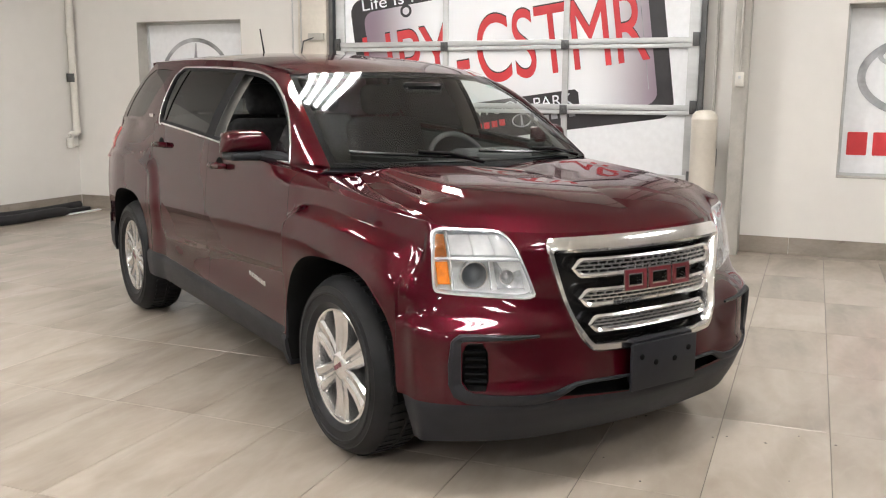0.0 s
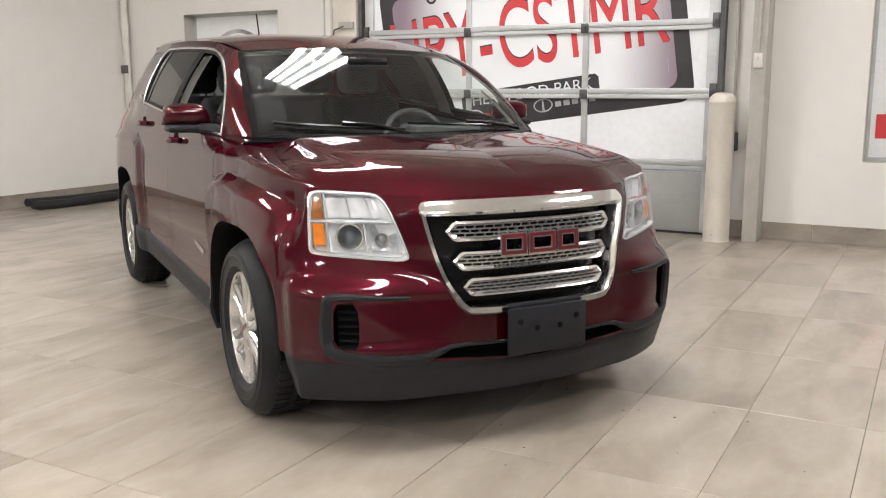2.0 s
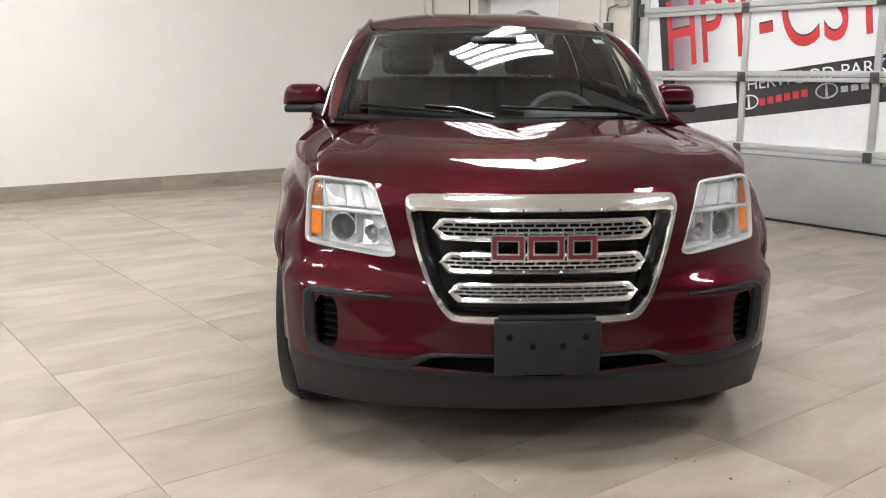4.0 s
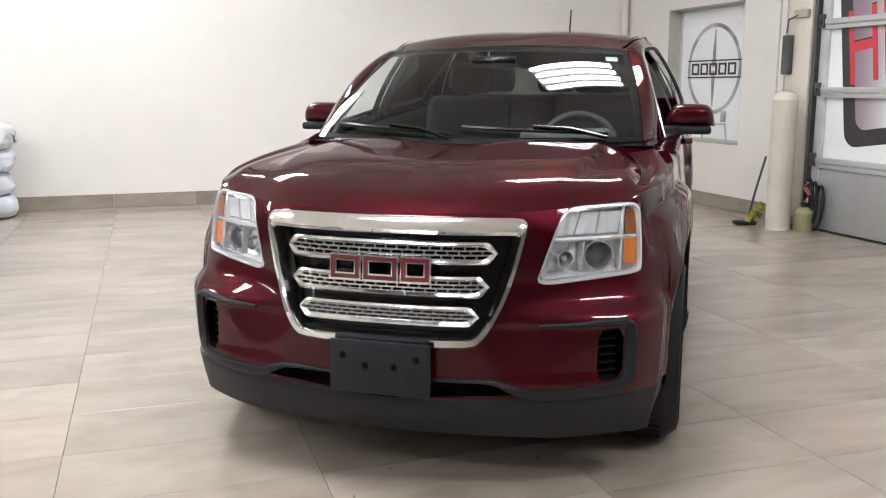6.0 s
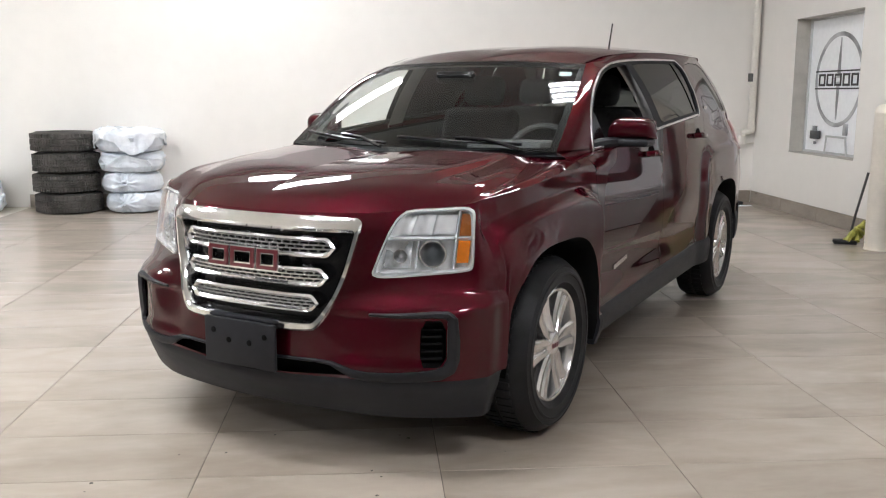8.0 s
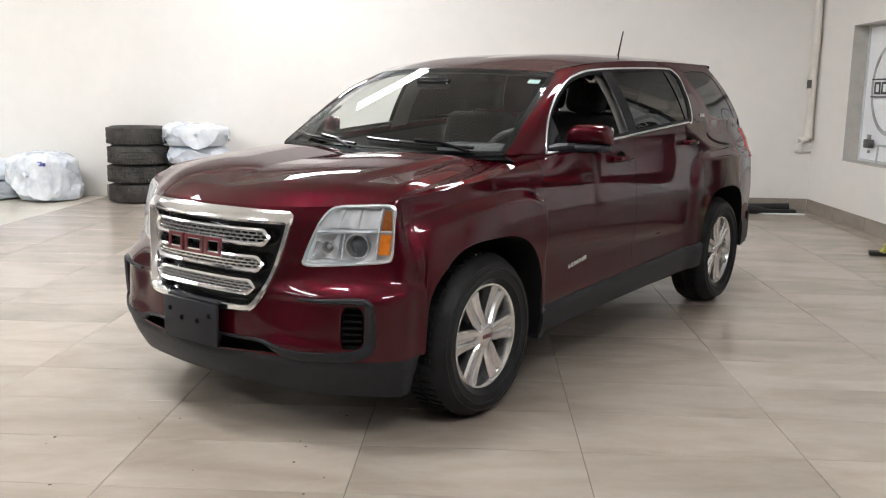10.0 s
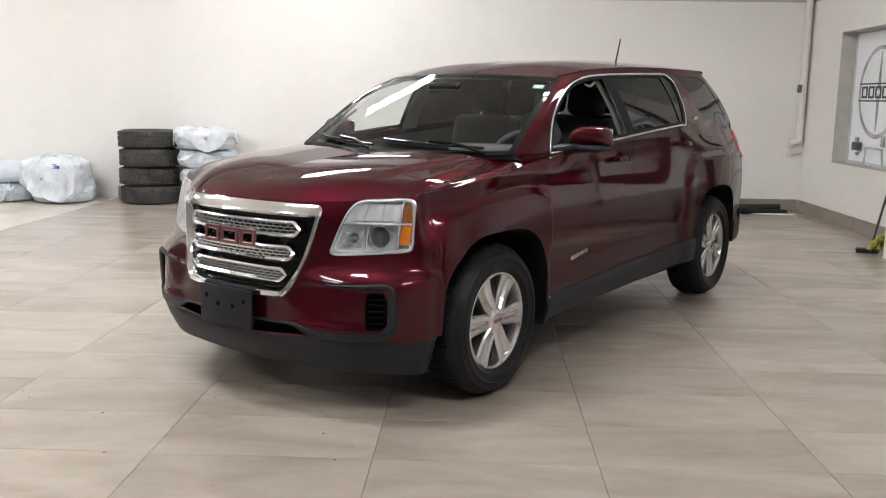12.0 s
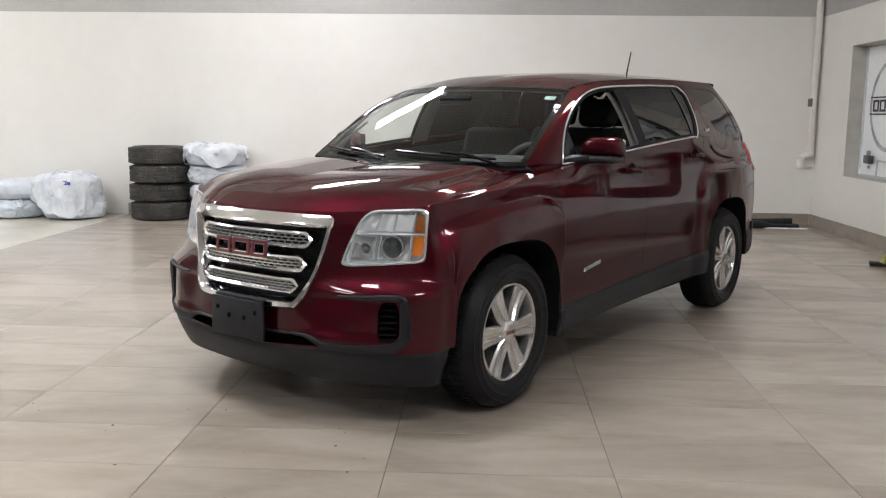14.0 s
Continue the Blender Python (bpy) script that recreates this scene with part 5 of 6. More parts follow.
# number plate holder with four screws
plate = part("plate_holder", box(bmesh.new(), (-.164, -.8585, .358), (.170, -.8425, .532), 0.006), cladding, CAR, "empty black number plate holder")
part("plate_flange", boxes(((-.150, -.845, .530), (.156, -.80, .542)), ((-.12, -.845, .37), (.12, -.79, .50)), bevel=0.004), cladding, plate)
for x, z in ((-.118, .482), (.124, .482), (-.045, .452), (.052, .452)):
    bm = spin(bmesh.new(), [(0.0, .005), (.006, .005), (.010, .003), (.011, 0.0)], 14)
    bm.transform(Matrix.Translation((x, -.8585, z)) @ pose(0, 0, 0, 90, 0, 0))
    part("screw", bm, dark_void, plate)

# water drops left on the screen near one pillar
rng = random.Random(5)
bm = bmesh.new()
for k in range(1500):
    u = 1 - abs(rng.gauss(0, .15)) - .06
    v = rng.uniform(.12, .97)
    if u < .45 or rng.random() > .35 + .65 * v:
        continue
    i, j = min(int(u * 23), 22), min(int(v * 19), 18)
    p = WS[i][j].lerp(WS[i + 1][j], u * 23 - i).lerp(WS[i][j + 1].lerp(WS[i + 1][j + 1], u * 23 - i), v * 19 - j)
    nrm = (WS[i + 1][j] - WS[i][j]).cross(WS[i][j + 1] - WS[i][j]).normalized()
    r = rng.uniform(.0008, .0019)
    q = bmesh.ops.create_icosphere(bm, subdivisions=1, radius=r)
    for vert in q["verts"]:
        vert.co = vert.co - nrm * vert.co.dot(nrm) * .5
        vert.co += Vector((-p[0], p[1], p[2])) + Vector((-nrm[0], nrm[1], nrm[2])) * (.0008 if nrm[2] > 0 else -.0008)
drops = part("water_spray", bm, drop_mat, CAR, "small water drops on the windscreen")
tagged(drops, "small water drops on the windscreen", "", "", "stuff")

# wipers and cowl
both("cowl", [[Vector((cowl(u)[0] * .97, cowl(u)[1] - .035, cowl(u)[2] + .012)), Vector((cowl(u)[0] * .97, cowl(u)[1] + .02, cowl(u)[2] - .004)), ws_low(u) + Vector((0, .03, .015))] for u in linspace(0, .96, 20)], cladding, "black plastic cowl")
for x0, x1, xm in ((.58, -.02, .52), (-.06, -.62, -.10)):
    bm = bmesh.new()
    pts = []
    for k in range(9):
        x = x0 + (x1 - x0) * k / 8
        u = abs(x) / W_LOW[0]
        p = ws_low(u)
        pts.append((x, p[1] + .015 + .05 * (k / 8), p[2] + .035 + .028 * (k / 8)))
    tube(bm, pts, 0.009, 8, 0.8)
    tube(bm, [(x0, pts[0][1] - .04, pts[0][2] - .015), (x0 + (x1 - x0) * .25, pts[2][1] - .01, pts[2][2] + .014), (x0 + (x1 - x0) * .5, pts[4][1], pts[4][2] + .016)], 0.008, 8)
    part("wiper", bm, gloss_black, CAR, "black windscreen wiper")
# small sticker inside the screen
bm = bmesh.new()
grid_faces(bm, [[WS[i][j] + Vector((0, 0.012, -0.008)) for j in (16, 17)] for i in (19, 20, 21)])
part("sticker", bm, sticker, CAR, "pale green paper sticker", smooth=False)

# mirrors
for s in (1, -1):
    rows = []
    for i in range(19):
        a = i / 18
        x = .790 + .215 * a
        e = (max(0.0, 1 - abs(2 * a - 1) ** 5)) ** 0.45
        e = max(e, 0.10)
        hh = .050 * (e if a > .5 else (.45 + .55 * e) * smoothstep(-.35, .22, a))
        dd = (.062 + .012 * a) * (e if a > .5 else .4 + .6 * e)
        zc, yc = 1.136 + hh, .845 + .055 * a
        ring = []
        for k in range(28):
            t = 2 * math.pi * k / 28
            ct, st = math.cos(t), math.sin(t)
            ring.append(Vector((s * x, yc + dd * math.copysign(abs(ct) ** .62, ct) * (1.0 if ct < 0 else .5), zc + hh * math.copysign(abs(st) ** .62, st) - .010 * max(-ct, 0) * max(st, 0))))
        rows.append(ring)
    bm = bmesh.new()
    vs = grid_faces(bm, rows, close_v=True)
    bm.faces.new(vs[0])
    bm.faces.new(list(reversed(vs[-1])))
    mir = part("door_mirror", bm, paint, CAR, "dark red door mirror", angle=60)
    bm = bmesh.new()
    box(bm, (.785, .790, 1.102), (.990, .925, 1.139), 0.014, 3)
    tube(bm, [(.765, .66, 1.105), (.80, .73, 1.115), (.84, .82, 1.12), (.90, .86, 1.122)], [.030, .030, .026, .018], 10)
    bm.transform(Matrix.Diagonal((s, 1, 1, 1)))
    part("mirror_base", bm, cladding, mir, "black mirror base")
    bm = bmesh.new()
    box(bm, (.82, .925, 1.142), (.985, .935, 1.222), 0.01, 2)
    bm.transform(Matrix.Diagonal((s, 1, 1, 1)))
    part("mirror_glass", bm, chrome, mir, "mirror glass")

# door handles
for s in (1, -1):
    for y, z in ((1.285, 1.042), (2.25, 1.097)):
        bm = bmesh.new()
        x = side_x(y, z)
        tube(bm, [(s * (x + .004), y - .095, z + .006), (s * (x + .030), y - .075, z + .006), (s * (x + .036), y, z + .004), (s * (x + .030), y + .065, z), (s * (x + .004), y + .085, z)], [.013, .016, .017, .016, .012], 10)
        hd = part("door_handle", bm, paint, CAR)
        # handle cup, coloured black to stand for the shade inside it
        bm = spin(bmesh.new(), [(0.0, 0.0015), (.036, 0.0015), (.040, 0.003), (.044, 0.0)], 22, axis="x")
        bm.transform(Matrix.Translation((s * (x - .001), y + .01, z)) @ Matrix.Diagonal((s, 1.15, 1, 1)))
        part("handle_cup", bm, dark_void, hd, "handle recess with its shade put in as black")
    # maker's badge bars
    bm = bmesh.new()
    for k in range(7):
        y = .735 + .028 * k
        z = .535 + .0035 * k
        x = side_x(y, z)
        box(bm, (s * x if s > 0 else -x - .004, y, z), (s * x + .004 if s > 0 else -x, y + .021, z + .022))
    part("badge", bm, satin, CAR, "row of small bright badge bars", smooth=False)
    bm = bmesh.new()
    for k in range(3):
        y = 2.52 + .03 * k
        x = green_x(y, 1.26)
        box(bm, (s * x if s > 0 else -x - .004, y, 1.25), (s * x + .004 if s > 0 else -x, y + .022, 1.27))
    part("badge", bm, satin, CAR, "row of small bright badge bars", smooth=False)
# inner shell keeps light out of the gaps
both("inner_shell", [[Vector((side_x(y, z) - 0.03, y, z)) for z in linspace(max(low_edge(y), .30) + .02, belt(y) - .02, 6)] for y in linspace(.42, 3.4, 60)], dark_void)
part("underbody", boxes(((-.78, -.45, .24), (.78, 3.5, .30)), ((-.42, -.60, .215), (.42, -.40, .26)), ((-.45, -.60, .26), (.45, .55, .95)), bevel=.01), dark_void, CAR, "dark underside and engine bay")

# -- wheels --
R_T, R_R = 0.354, 0.232


def wheel(s, m):
    ob = thing_part("wheel", m)
    bm = spin(bmesh.new(), [(R_R - .004, .0), (R_R + .004, .012), (R_R + .018, .022), (R_R + .021, .026), (R_R + .026, .025), (R_R + .052, .031), (R_R + .055, .035), (R_R + .062, .035), (R_R + .065, .031), (R_T - .040, .026), (R_T - .036, .028), (R_T - .032, .023), (R_T - .018, .004), (R_T - .006, -.014), (R_T, -.035), (R_T, -.095), (R_T - .004, -.098), (R_T - .004, -.104), (R_T, -.107), (R_T, -.170), (R_T - .012, -.198), (R_T - .05, -.215), (R_R, -.205)], 72, axis="x")
    tyre = part("tyre", bm, rubber, ob, "black rubber tyre", angle=30)
    bm = bmesh.new()
    for k in range(60):
        a = 2 * math.pi * k / 60
        for h0, h1 in ((-.090, -.030), (-.168, -.112)):
            b2 = bmesh.new()
            box(b2, (h0, -.011, R_T - .002), (h1, .006, R_T + .004))
            b2.transform(Matrix.Rotation(a + (.03 if h0 < -.1 else 0), 4, "X"))
            tmp = bpy.data.meshes.new("tmp")
            b2.to_mesh(tmp)
            b2.free()
            bm.from_mesh(tmp)
            bpy.data.meshes.remove(tmp)
    part("tread", bm, rubber, ob, smooth=False)
    bm = spin(bmesh.new(), [(R_R + .001, .004), (R_R - .006, .010), (R_R - .014, .008), (R_R - .020, -.004), (R_R - .030, -.06), (R_R - .034, -.16)], 64, axis="x")
    rim = part("rim", bm, alloy, ob, "silver alloy rim")
    bm = spin(bmesh.new(), [(0.0, -.075), (.15, -.075), (R_R - .035, -.085)], 40, axis="x")
    part("brake_disc", bm, alloy_shaded, ob, "brake disc, coloured dark for the shade behind the spokes")
    for k in range(6):
        a = 2 * math.pi * k / 6 + math.pi / 6
        bm = bmesh.new()
        rows = []
        for r, w, h in ((.045, .028, .006), (.085, .041, .002), (.13, .045, -.001), (.175, .050, .001), (.214, .058, .005)):
            prof = ((-w, -.045), (-w, h - .010), (-w * .80, h), (-w * .30, h - .003), (-w * .12, h - .014), (w * .12, h - .014), (w * .30, h - .003), (w * .80, h), (w, h - .010), (w, -.045))
            rows.append([Vector((hh, ww, r)) for ww, hh in prof])
        grid_faces(bm, rows)
        bm.transform(Matrix.Rotation(a, 4, "X"))
        part("spoke", bm, alloy, ob, angle=25)
    bm = spin(bmesh.new(), [(0.0, .012), (.030, .011), (.046, .008), (.060, .0), (.066, -.02)], 32, axis="x")
    part("hub_cap", bm, alloy, ob)
    bm = bmesh.new()
    for y in (-.030, -.008, .014):
        box(bm, (.0105, y, -.009), (.0135, y + .016, .009))
    part("hub_mark", bm, emblem_red, ob, "small red emblem bars", smooth=False)
    for k in range(6):
        a = 2 * math.pi * k / 6
        bm = spin(bmesh.new(), [(0.0, -.004), (.008, -.005), (.010, -.02)], 8, axis="x")
        bm.transform(Matrix.Translation((0, .052 * math.cos(a), .052 * math.sin(a))))
        part("lug_nut", bm, alloy_shaded, ob)
    return ob


def thing_part(name, m):
    ob = new(name)
    ob.parent = CAR
    ob.matrix_basis = m
    return ob


WX = 0.878
first = wheel(1, pose(WX, 0.0, R_T, 0, 0, 0))
for m in (pose(WX, 2.858, R_T, 40, 0, 0), pose(-WX, 0.0, R_T, 30, 0, 180), pose(-WX, 2.858, R_T, -25, 0, 180)):
    w = copy_thing(first, m)


# -- interior --
cabin = part("cabin_floor", boxes(((-.72, .35, .38), (.72, 3.3, .45)), bevel=.01), dash_plastic, CAR, "dark cabin floor")
rows = []
for x in linspace(-.70, .70, 30):
    k = (x / .70) ** 2
    rows.append([Vector((x, .195 + .175 * k, 1.060)), Vector((x, .42 + .05 * k, 1.075)), Vector((x, .68 + .02 * k, 1.075)), Vector((x, .80, 1.04)), Vector((x, .83, .95)), Vector((x, .78, .70)), Vector((x, .75, .45))])
bm = bmesh.new()
grid_faces(bm, rows)
dash = part("dashboard", bm, dash_plastic, CAR, "dark grey dashboard")
bm = bmesh.new()
box(bm, (.16, .58, 1.05), (.56, .80, 1.125), .035, 4)
part("instrument_hood", bm, dash_plastic, dash)
bm = bmesh.new()
ring = [(0.185 * math.cos(2 * math.pi * k / 36), 0.185 * math.sin(2 * math.pi * k / 36), 0) for k in range(37)]
tube(bm, ring, 0.015, 8, caps=False)
box(bm, (-.17, -.018, -.03), (.17, .018, -.008), .008)
box(bm, (-.06, -.10, -.05), (.06, .05, -.005), .02, 3)
bm.transform(pose(.37, .98, 1.02, 62, 0, 0))
part("steering_wheel", bm, dash_plastic, CAR, "black steering wheel")


def seat(x, y, w):
    bm = bmesh.new()
    box(bm, (x - w / 2, y - .28, .62), (x + w / 2, y + .24, .76), .05, 4)
    s_ob = part("seat", bm, seat_cloth, CAR, "dark cloth seat")
    bm = bmesh.new()
    box(bm, (-w / 2, -.06, 0), (w / 2, .08, .58), .06, 4)
    bm.transform(pose(x, y + .22, .70, -16, 0, 0))
    part("backrest", bm, seat_cloth, s_ob)
    for hx in ((0,) if w < .8 else (-.42, 0, .42)):
        bm = bmesh.new()
        box(bm, (-.13, -.05, .60), (.13, .06, .78), .05, 4)
        tube(bm, [(-.05, 0, .5), (-.05, 0, .64)], .007, 8)
        tube(bm, [(.05, 0, .5), (.05, 0, .64)], .007, 8)
        bm.transform(pose(x + hx, y + .22, .70, -16, 0, 0))
        part("headrest", bm, seat_cloth, s_ob)


seat(.37, 1.42, .50)
seat(-.37, 1.42, .50)
seat(0, 2.35, 1.28)
bm = bmesh.new()
box(bm, (-.11, .50, 1.365), (.11, .54, 1.425), .018, 3)
bm.transform(Matrix.Translation((0, .26, .03)))
part("rear_view_mirror", bm, gloss_black, CAR, "black rear-view mirror")
# light trim inside the pillars and a pale headliner
both("pillar_trim", [[p + Vector((-0.03, 0.02, -0.02)) for p in SIDE[i][2:42]] for i in range(0, 14)], trim_grey, keep=green_keep)
bm = bmesh.new()
grid_faces(bm, [[mirrored(p) - Vector((0, 0, .03)) for p in row] for row in reversed(ROOF[1:])] + [[p - Vector((0, 0, .03)) for p in row] for row in ROOF])
part("headliner", bm, trim_grey, CAR, "grey cloth headliner")
both("pillar_trim", [[side_point(y, z, -0.05) for z in linspace(belt(y), dlo(y)[1], 10)] for y in linspace(1.40, 1.56, 5)], trim_grey)
both("door_card", [[Vector((side_x(y, z) - 0.06, y, z)) for z in linspace(.5, belt(y) - .03, 8)] for y in linspace(.66, 2.5, 30)], dash_plastic)


# ---- things along the walls ----
def loose_tyre_mesh(r=0.345, w=0.215, tread=True):
    h = w / 2
    ri = r * 0.62
    prof = [(ri, -h + .01), (ri + .02, -h), (r - .06, -h + .002), (r - .025, -h + .018), (r - .004, -h + .045)]
    for k in range(1, 4):
        z = -h + .045 + (w - .09) * k / 4
        prof += [(r, z - .008), (r - .008, z - .004), (r - .008, z + .004), (r, z + .008)]
    prof += [(r - .004, h - .045), (r - .025, h - .018), (r - .06, h - .002), (ri + .02, h), (ri, h - .01), (ri - .005, 0), (ri, -h + .01)]
    return spin(bmesh.new(), prof, 56)


def tread_blocks(r, w):
    bm = bmesh.new()
    for k in range(64):
        a = 2 * math.pi * k / 64
        for z0, z1, sk in ((-w / 2 + .02, -w / 2 + .07, .02), (-.035, .035, -.01), (w / 2 - .07, w / 2 - .02, .02)):
            c, s = math.cos(a + sk), math.sin(a + sk)
            m = Matrix(((c, -s, 0, 0), (s, c, 0, 0), (0, 0, 1, 0), (0, 0, 0, 1)))
            vs = [bm.verts.new(m @ Vector(p)) for p in ((r - .006, -.010, z0), (r - .006, .010, z0), (r - .006, .010, z1), (r - .006, -.010, z1), (r + .005, -.008, z0 + .003), (r + .005, .008, z0 + .003), (r + .005, .008, z1 - .003), (r + .005, -.008, z1 - .003))]
            for f in ((4, 5, 6, 7), (0, 1, 5, 4), (1, 2, 6, 5), (2, 3, 7, 6), (3, 0, 4, 7)):
                bm.faces.new([vs[i] for i in f])
    return bm


tyre0 = None
for k in range(4):
    m = pose(-3.50 + (.012, -.008, .01, -.005)[k], 6.66 + (0, .012, -.01, .006)[k], .114 + .230 * k, 0, 0, 37 * k)
    if tyre0 is None:
        tyre0 = thing("tyre", "worn black car tyre stacked against the wall", "tyre", m, group="tyre stack")
        part("casing", loose_tyre_mesh(.36, .228), old_rubber, tyre0, angle=40)
        part("tread", tread_blocks(.36, .228), old_rubber, tyre0, smooth=False)
    else:
        copy_thing(tyre0, m)


def bag_mesh(r, h, seed, knot=None, lump=1.0, droop=0.0):
    """A tyre wrapped in crumpled plastic film: a puckered drum with sharp folds."""
    rng = random.Random(seed)
    off = Vector((rng.uniform(0, 50), rng.uniform(0, 50), rng.uniform(0, 50)))
    rows = []
    n = 150
    prof = [(0.02, h / 2 - .03), (.12, h / 2 - .035), (.22, h / 2 - .015), (r - .07, h / 2), (r - .025, h / 2 - .02), (r, h / 2 - .07), (r + .004, 0), (r, -h / 2 + .07), (r - .03, -h / 2 + .02), (r - .08, -h / 2 + .003), (.1, -h / 2 + .003)]
    dense = []
    for (a, b), (c, d) in zip(prof, prof[1:]):
        for k in range(6):
            dense.append((a + (c - a) * k / 6, b + (d - b) * k / 6))
    dense.append(prof[-1])
    for k in range(n):
        a = 2 * math.pi * k / n
        row = []
        for rr, z in dense:
            p = Vector((rr * math.cos(a), rr * math.sin(a), z))
            q = p * 5 + off
            warp = Vector((noise.noise(q * 1.1), noise.noise(q * 1.1 + Vector((9, 0, 0))), noise.noise(q * 1.1 + Vector((0, 9, 0))))) * .6
            ridge = (1 - abs(noise.noise((q + warp) * .55))) ** 6
            ridge2 = (1 - abs(noise.noise((q + warp) * 1.2 + Vector((5, 5, 5))))) ** 9
            d = noise.noise(q * .8) * .014 + ridge * .024 + ridge2 * .008 - .008
            if knot is not None:
                da = math.atan2(math.sin(a - knot), math.cos(a - knot))
                near = math.exp(-(da / .6) ** 2)
                pucker = math.sin(11 * math.atan2(z, da * r + 1e-6)) * .010 * near * smoothstep(0.0, .10, math.hypot(z, da * r))
                d += pucker + .035 * math.exp(-((da * r) ** 2 + z * z) / .0012)
            f = 1 + lump * d / max(rr, .05)
            zz = z + lump * .6 * d * (1 if z > 0 else .2) - droop * max(0, math.cos(a - 1.0)) * rr
            row.append(Vector((p[0] * f, p[1] * f, max(zz, -h / 2 + .001))))
        rows.append(row)
    bm = bmesh.new()
    grid_faces(bm, rows, close_u=True)
    return bm


def wrapped(x, y, z, r, h, seed, label, knot=None, lump=1.0, tails=0):
    ob = thing("wrapped_tyre", label, "wrapped tyre", pose(x, y, z + h / 2), group="wrapped tyres")
    part("bag", bag_mesh(r, h, seed, knot, lump), bag_mat, ob, angle=60)
    rng = random.Random(seed + 5)
    for k in range(tails):
        a = (knot if knot is not None else rng.uniform(3.6, 5.6)) + rng.uniform(-.12, .12)
        bm = bmesh.new()
        base = Vector((math.cos(a), math.sin(a), 0)) * (r + .01)
        pts = [base, base + Vector((math.cos(a) * .03 + rng.uniform(-.03, .03), math.sin(a) * .03, rng.uniform(-.02, .04))), base + Vector((math.cos(a) * .05 + rng.uniform(-.07, .07), math.sin(a) * .05, rng.uniform(-.06, .05)))]
        tube(bm, pts, [.010, .020, .030], 9, .5)
        part("bag_tail", bm, bag_mat, ob)
    return ob


def drape(owner, r, z, seed, reach, spread=.5, lift=.0):
    """A loose sheet of film thrown over the top of a wrapped tyre, hanging down with ragged folds."""
    rng = random.Random(seed)
    off = Vector((rng.uniform(0, 40), rng.uniform(0, 40), rng.uniform(0, 40)))
    rows = []
    n, m = 160, 34
    for k in range(n):
        a = 2 * math.pi * k / n
        c, s = math.cos(a), math.sin(a)
        hang = reach * (1 + spread * (1.9 * noise.noise(Vector((c * .9, s * .9, 0)) + off) + .18 * noise.noise(Vector((c * 5, s * 5, 3)) + off)))
        hang = max(hang, .02)
        row = []
        for j in range(m + 1):
            f = j / m * (r + hang)
            fold = noise.noise(Vector((c * 2.4, s * 2.4, f * 2.0)) + off) * 1.1 + (1 - abs(noise.noise(Vector((c * 1.7 + f, s * 1.7, f * 2.5)) + off * 2))) ** 6 - .25
            if f < r - .05:
                rr, zz = f, z + .006 + lift * math.cos(f / r * 1.5) + .022 * fold * smoothstep(0, .2, f)
            else:
                t = (f - (r - .05)) / .10
                bend = min(t, 1.0) * math.pi / 2
                down = max(0.0, f - (r + .05))
                rr = r - .05 + .064 * math.sin(bend) + (.022 * fold + .006) * (1 + 2.5 * down) + .06 * down
                zz = z - .055 * (1 - math.cos(bend)) - down + .012 * fold
            p = Vector((rr * c, rr * s, zz))
            q = p * 9 + off
            crease = (1 - abs(noise.noise(q))) ** 4 + .6 * (1 - abs(noise.noise(q * 1.9 + Vector((7, 3, 1))))) ** 5
            row.append(p + Vector((c * .6, s * .6, .7)) * .016 * (crease - .5) * smoothstep(0, .06, f))
        rows.append(row)
    bm = bmesh.new()
    grid_faces(bm, rows, close_u=True)
    bmesh.ops.remove_doubles(bm, verts=bm.verts, dist=1e-4)
    return part("loose_film", bm, film_mat, owner, "loose white film hanging in folds", angle=80)


for k in range(4):
    last = wrapped(-2.76 + (.02, -.01, .0, -.02)[k], 6.68 + (.0, .01, -.01, 0)[k], .001 + .228 * k, (.325, .325, .335, .355)[k], (.226, .226, .228, .25)[k], 11 + k,
            "tyre wrapped in white translucent plastic, stacked by the wall", knot=4.62 + .08 * k if k < 2 else None, lump=(1.0, 1.0, 1.5, 1.2)[k], tails=3 if k < 2 else 1)
drape(last, .362, .120, 71, .13, 1.1, .02)
for k in range(2):
    wrapped(-5.35, 6.62, .001 + .24 * k, .37, .238, 31 + k, "tyre wrapped in white translucent plastic lying by the wall", knot=5.25 if k == 0 else None, lump=1.1, tails=2 if k == 0 else 0)
wrapped(-4.60, 6.62, .001, .38, .21, 41, "tyre wrapped in white plastic at the bottom of a pile", lump=1.8, tails=2)
top = wrapped(-4.66, 6.58, .205, .385, .31, 43, "tyre in a loose crumpled white plastic bag", lump=1.4, tails=1)
drape(top, .380, .150, 77, .22, .9, .07)
blue = material("blue_print", (0.05, 0.06, 0.35), 0.5, vary=0.3, scale=40)
bm = bmesh.new()
for x, z, w, h in ((0, 0, .05, .014), (.02, .02, .06, .016), (-.01, .04, .05, .012), (.04, .01, .03, .04)):
    flat_shape(bm, rounded(w, h, .005), Matrix.Translation((.17 + x, -.40, .09 + z)) @ pose(0, 0, 0, 75, 0, 24), .004)
part("bag_print", bm, blue, top, "small blue printed mark", smooth=False)

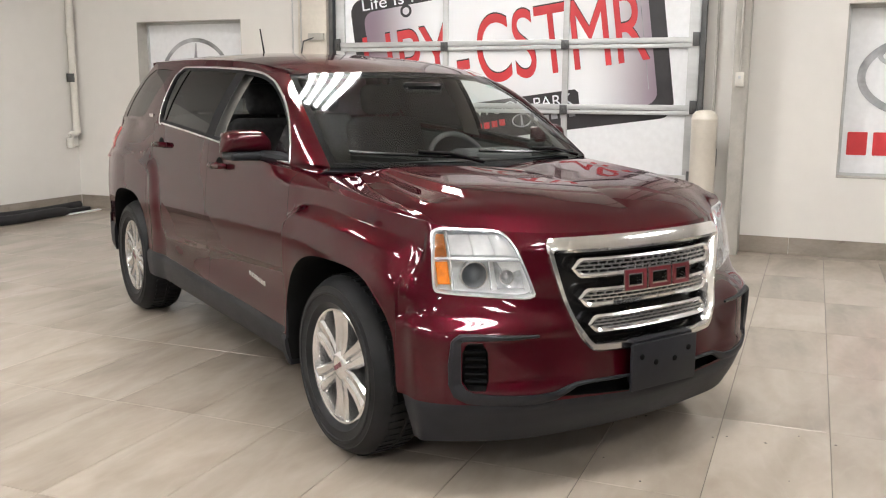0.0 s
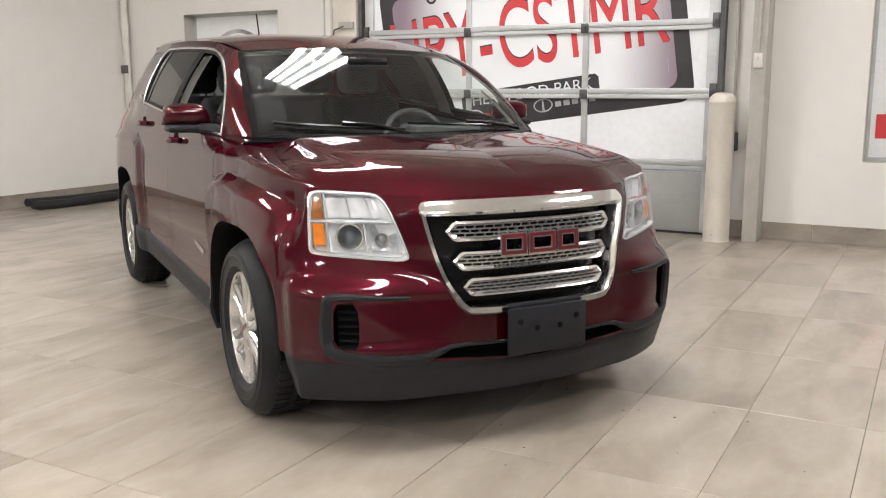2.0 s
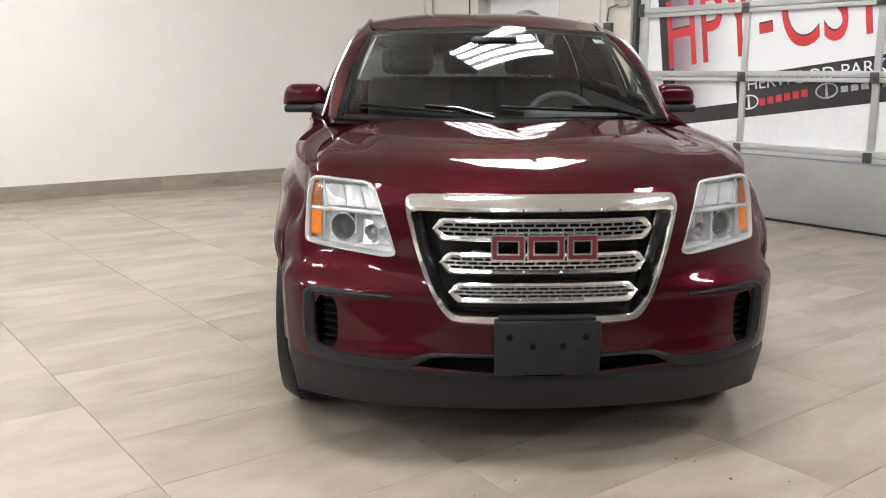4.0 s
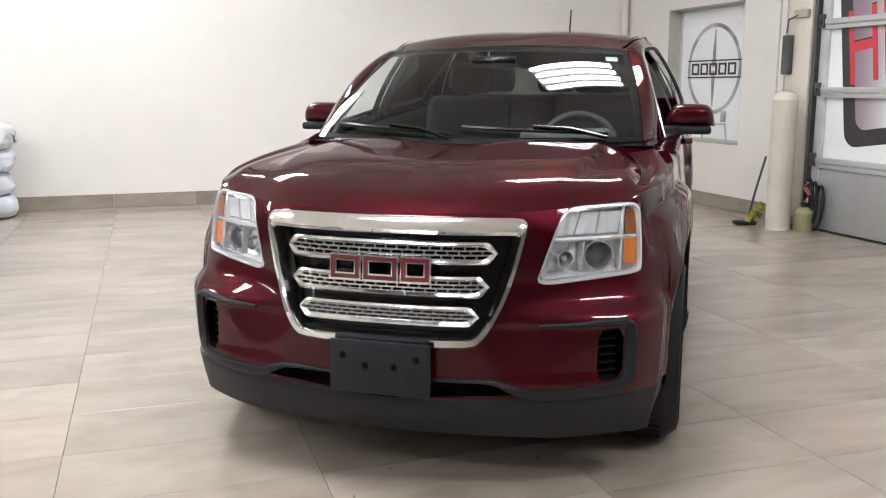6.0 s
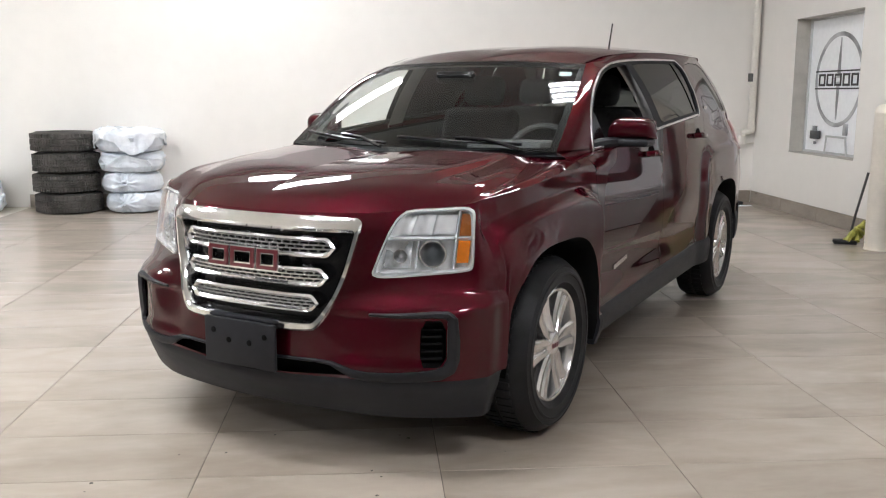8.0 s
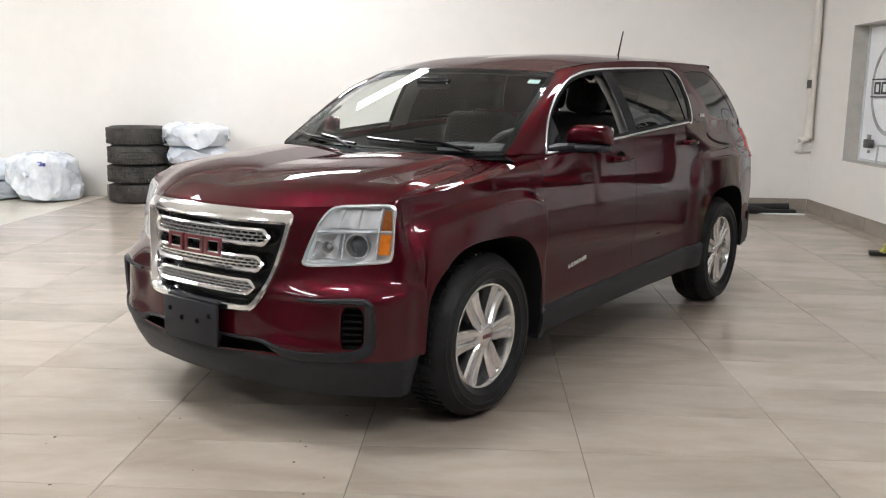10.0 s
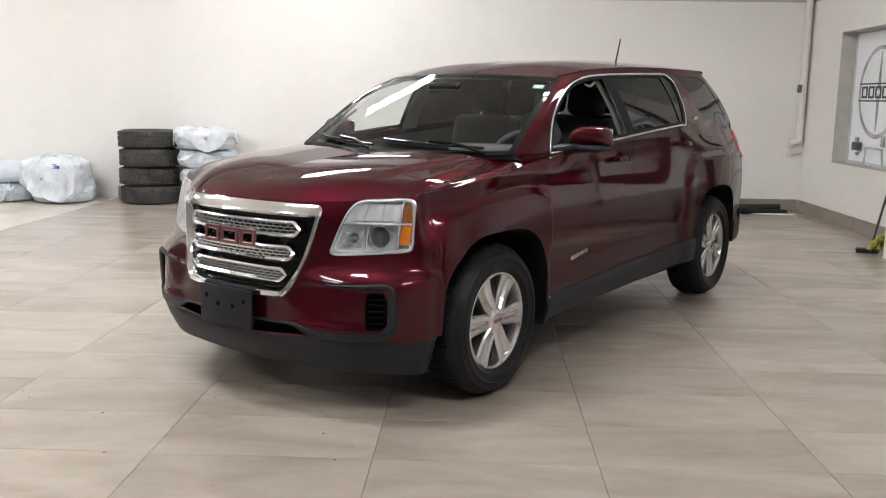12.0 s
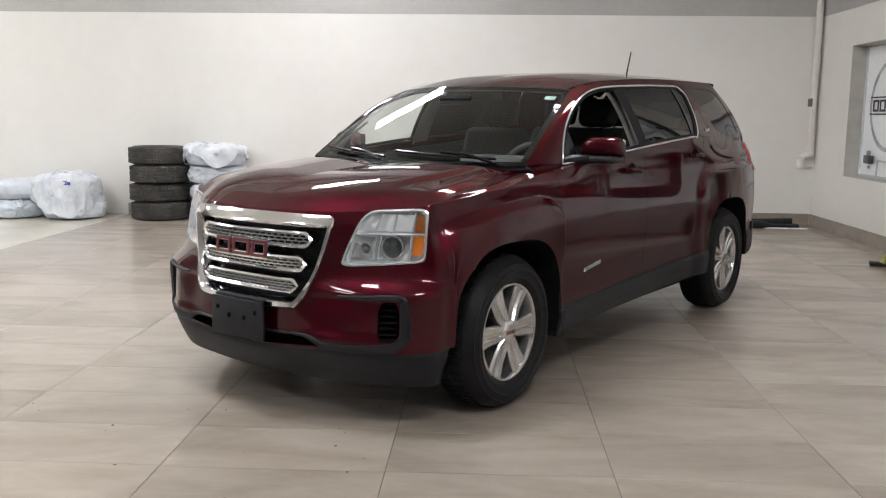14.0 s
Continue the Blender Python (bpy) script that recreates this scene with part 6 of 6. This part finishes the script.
# black foam rolls on the floor along the far wall
roll = thing("foam_roll", "long black soft foam roll lying on the floor by the wall", "foam roll")
bm = bmesh.new()
pts = [(x, 6.66 + .02 * math.sin(x * 3) + 0, .052 + .006 * math.sin(x * 7)) for x in linspace(2.92, 4.12, 30)]
tube(bm, pts, [.03 + .026 * smoothstep(2.92, 3.0, x) * smoothstep(4.13, 4.0, x) for x in linspace(2.92, 4.12, 30)], 14, .92)
part("roll", bm, black_foam, roll)
roll2 = thing("foam_roll", "thin black foam strip lying behind a thicker roll", "foam roll")
bm = bmesh.new()
pts = [(x, 6.83 + .015 * math.sin(x * 2.2), .07 + .012 * math.sin(x * 2.9)) for x in linspace(2.98, 4.45, 30)]
tube(bm, pts, .045, 12, 1.0)
part("roll", bm, black_foam, roll2)
part("end_cap", boxes(((4.10, 6.72, .002), (4.52, 6.86, .05)), bevel=.012), black_foam, roll2)
tagged(finish("white_strip", boxes(((4.05, 6.64, .001), (4.60, 6.70, .012)), bevel=.003), banner_white), "flat white plastic strip on the floor", "strip")

# sprayer with a hose and a leaning handle by the bollard
yellow = material("yellow_plastic", (0.38, 0.37, 0.07), 0.5, vary=0.2, scale=20)
mop = thing("floor_squeegee", "yellow floor tool with a dark handle leaning on the bollard", "squeegee", pose(4.37, 3.86, 0, 0, 0, -20))
bm = bmesh.new()
tube(bm, [(-.04, .02, .03), (.00, -.02, .30), (.06, -.10, .66)], .011, 8)
part("handle", bm, steel_dark, mop, "dark handle")
bm = bmesh.new()
rng = random.Random(4)
for k in range(5):
    tube(bm, [(rng.uniform(-.10, .05), rng.uniform(-.08, .08), rng.uniform(.02, .06)), (rng.uniform(-.06, .08), rng.uniform(-.06, .08), rng.uniform(.05, .16)), (rng.uniform(-.02, .10), rng.uniform(-.06, .06), rng.uniform(.04, .24))], .024, 8)
part("head", bm, yellow, mop, "crumpled yellow cloth head")
part("blade", boxes(((-.17, -.06, .0), (.02, .07, .035)), bevel=.008), black_foam, mop, "black rubber base")
jug = thing("spray_jug", "small yellowish plastic jug with a black band beside the bollard", "jug", pose(4.58, 3.40, 0))
bm = spin(bmesh.new(), [(0, 0), (.085, 0), (.09, .02), (.09, .17), (.06, .21), (.03, .22), (.03, .25), (0, .25)], 24)
part("body", bm, material("jug_plastic", (0.32, 0.31, 0.16), 0.4, vary=0.1), jug)
bm = spin(bmesh.new(), [(.032, .22), (.034, .22), (.034, .26), (0, .262)], 16)
part("cap", bm, black_foam, jug)
reel = thing("hose_bundle", "dark tangled hose hanging low beside the door track", "hose")
bm = bmesh.new()
for k in range(3):
    tube(bm, [(4.64 + .03 * math.cos(a * .5 + k), 3.30 + .05 * k + .06 * math.cos(a), .22 + .20 * math.sin(a) + .03 * k) for a in linspace(0, 6.28, 20)], .014, 8)
part("loop", bm, black_foam, reel)
bm = bmesh.new()
tube(bm, [(4.62, 3.42, .45), (4.60, 3.44, .40), (4.63, 3.40, .33), (4.60, 3.41, .26)], .022, 8)
part("strap", bm, material("orange_strap", (0.45, 0.20, 0.12), 0.6, vary=0.15), reel, "faded orange strap")

# crumbs of dirt dropped from the car
rng = random.Random(9)
bm = bmesh.new()
for k in range(20):
    x, y = rng.gauss(-.25, .5), rng.gauss(-.75, .4)
    s = rng.uniform(.003, .008)
    q = bmesh.ops.create_icosphere(bm, subdivisions=1, radius=s)
    for vert in q["verts"]:
        vert.co = Vector((vert.co.x * rng.uniform(.7, 1.5) + x, vert.co.y * rng.uniform(.7, 1.4) + y, max(vert.co.z * .35, -.0005) + s * .3))
tagged(finish("floor_crumbs", bm, grout_mat), "scattered dark dirt crumbs on the tiles", "dirt", kind="stuff")

# ---- floor tiles ----
TL, TW = 0.865, 0.4345


def tile_data(name, w, h, mat, bevel=0.0012):
    bm = box(bmesh.new(), (0.0012, 0.0012, -0.004), (w - 0.0012, h - 0.0012, 0.0), 0)
    top_edges = [e for e in bm.edges if all(v.co.z > -0.001 for v in e.verts)]
    bmesh.ops.bevel(bm, geom=top_edges, offset=bevel, segments=1, affect="EDGES")
    me = bpy.data.meshes.new(name)
    bm.to_mesh(me)
    bm.free()
    me.materials.append(mat)
    return me


stone = tile_data("tile", TL, TW, tile_mat)
CREAM_X = 0.25 - 5 * TL       # where the stone-look tiles end
near, far = [], []
i0 = -5
for i in range(i0, 6):
    for j in range(-23, 20):
        x, y = 0.25 + TL * i, -1.31 + TW * j
        if x > WALL_X - 0.012 or y > WALL_Y - 0.013 or y < BACK_Y:
            continue
        w, h = min(TL, WALL_X - 0.012 - x), min(TW, WALL_Y - 0.012 - y)
        if w < TL - .001 or h < TW - .001:
            far.append((x, y, w, h))
        elif -5.0 < y < 6.9 and len(near) < 295:
            near.append((x, y))
        else:
            far.append((x, y, w, h))
for x, y in near:
    ob = new("tile", stone)
    ob.parent = floor
    ob.location = (x, y, 0.0)
bm = bmesh.new()
for x, y, w, h in far:
    box(bm, (x + .0012, y + .0012, -.004), (x + w - .0012, y + h - .0012, 0))
rest = part("tile_field", bm, tile_mat, floor, smooth=False)
tagged(rest, "beige stone-look floor tiles farther off", kind="stuff")
bm = bmesh.new()
x = CREAM_X
while x > BACK_X:
    y = BACK_Y
    while y < WALL_Y - .02:
        box(bm, (max(x - .60, BACK_X) + .0012, y + .0012, -.004), (x - .0012, min(y + .60, WALL_Y - .012) - .0012, .0))
        y += .60
    x -= .60
cream = part("cream_tile_field", bm, cream_mat, floor, smooth=False)
tagged(cream, "cream glossy floor tiles beyond the bay", kind="stuff")
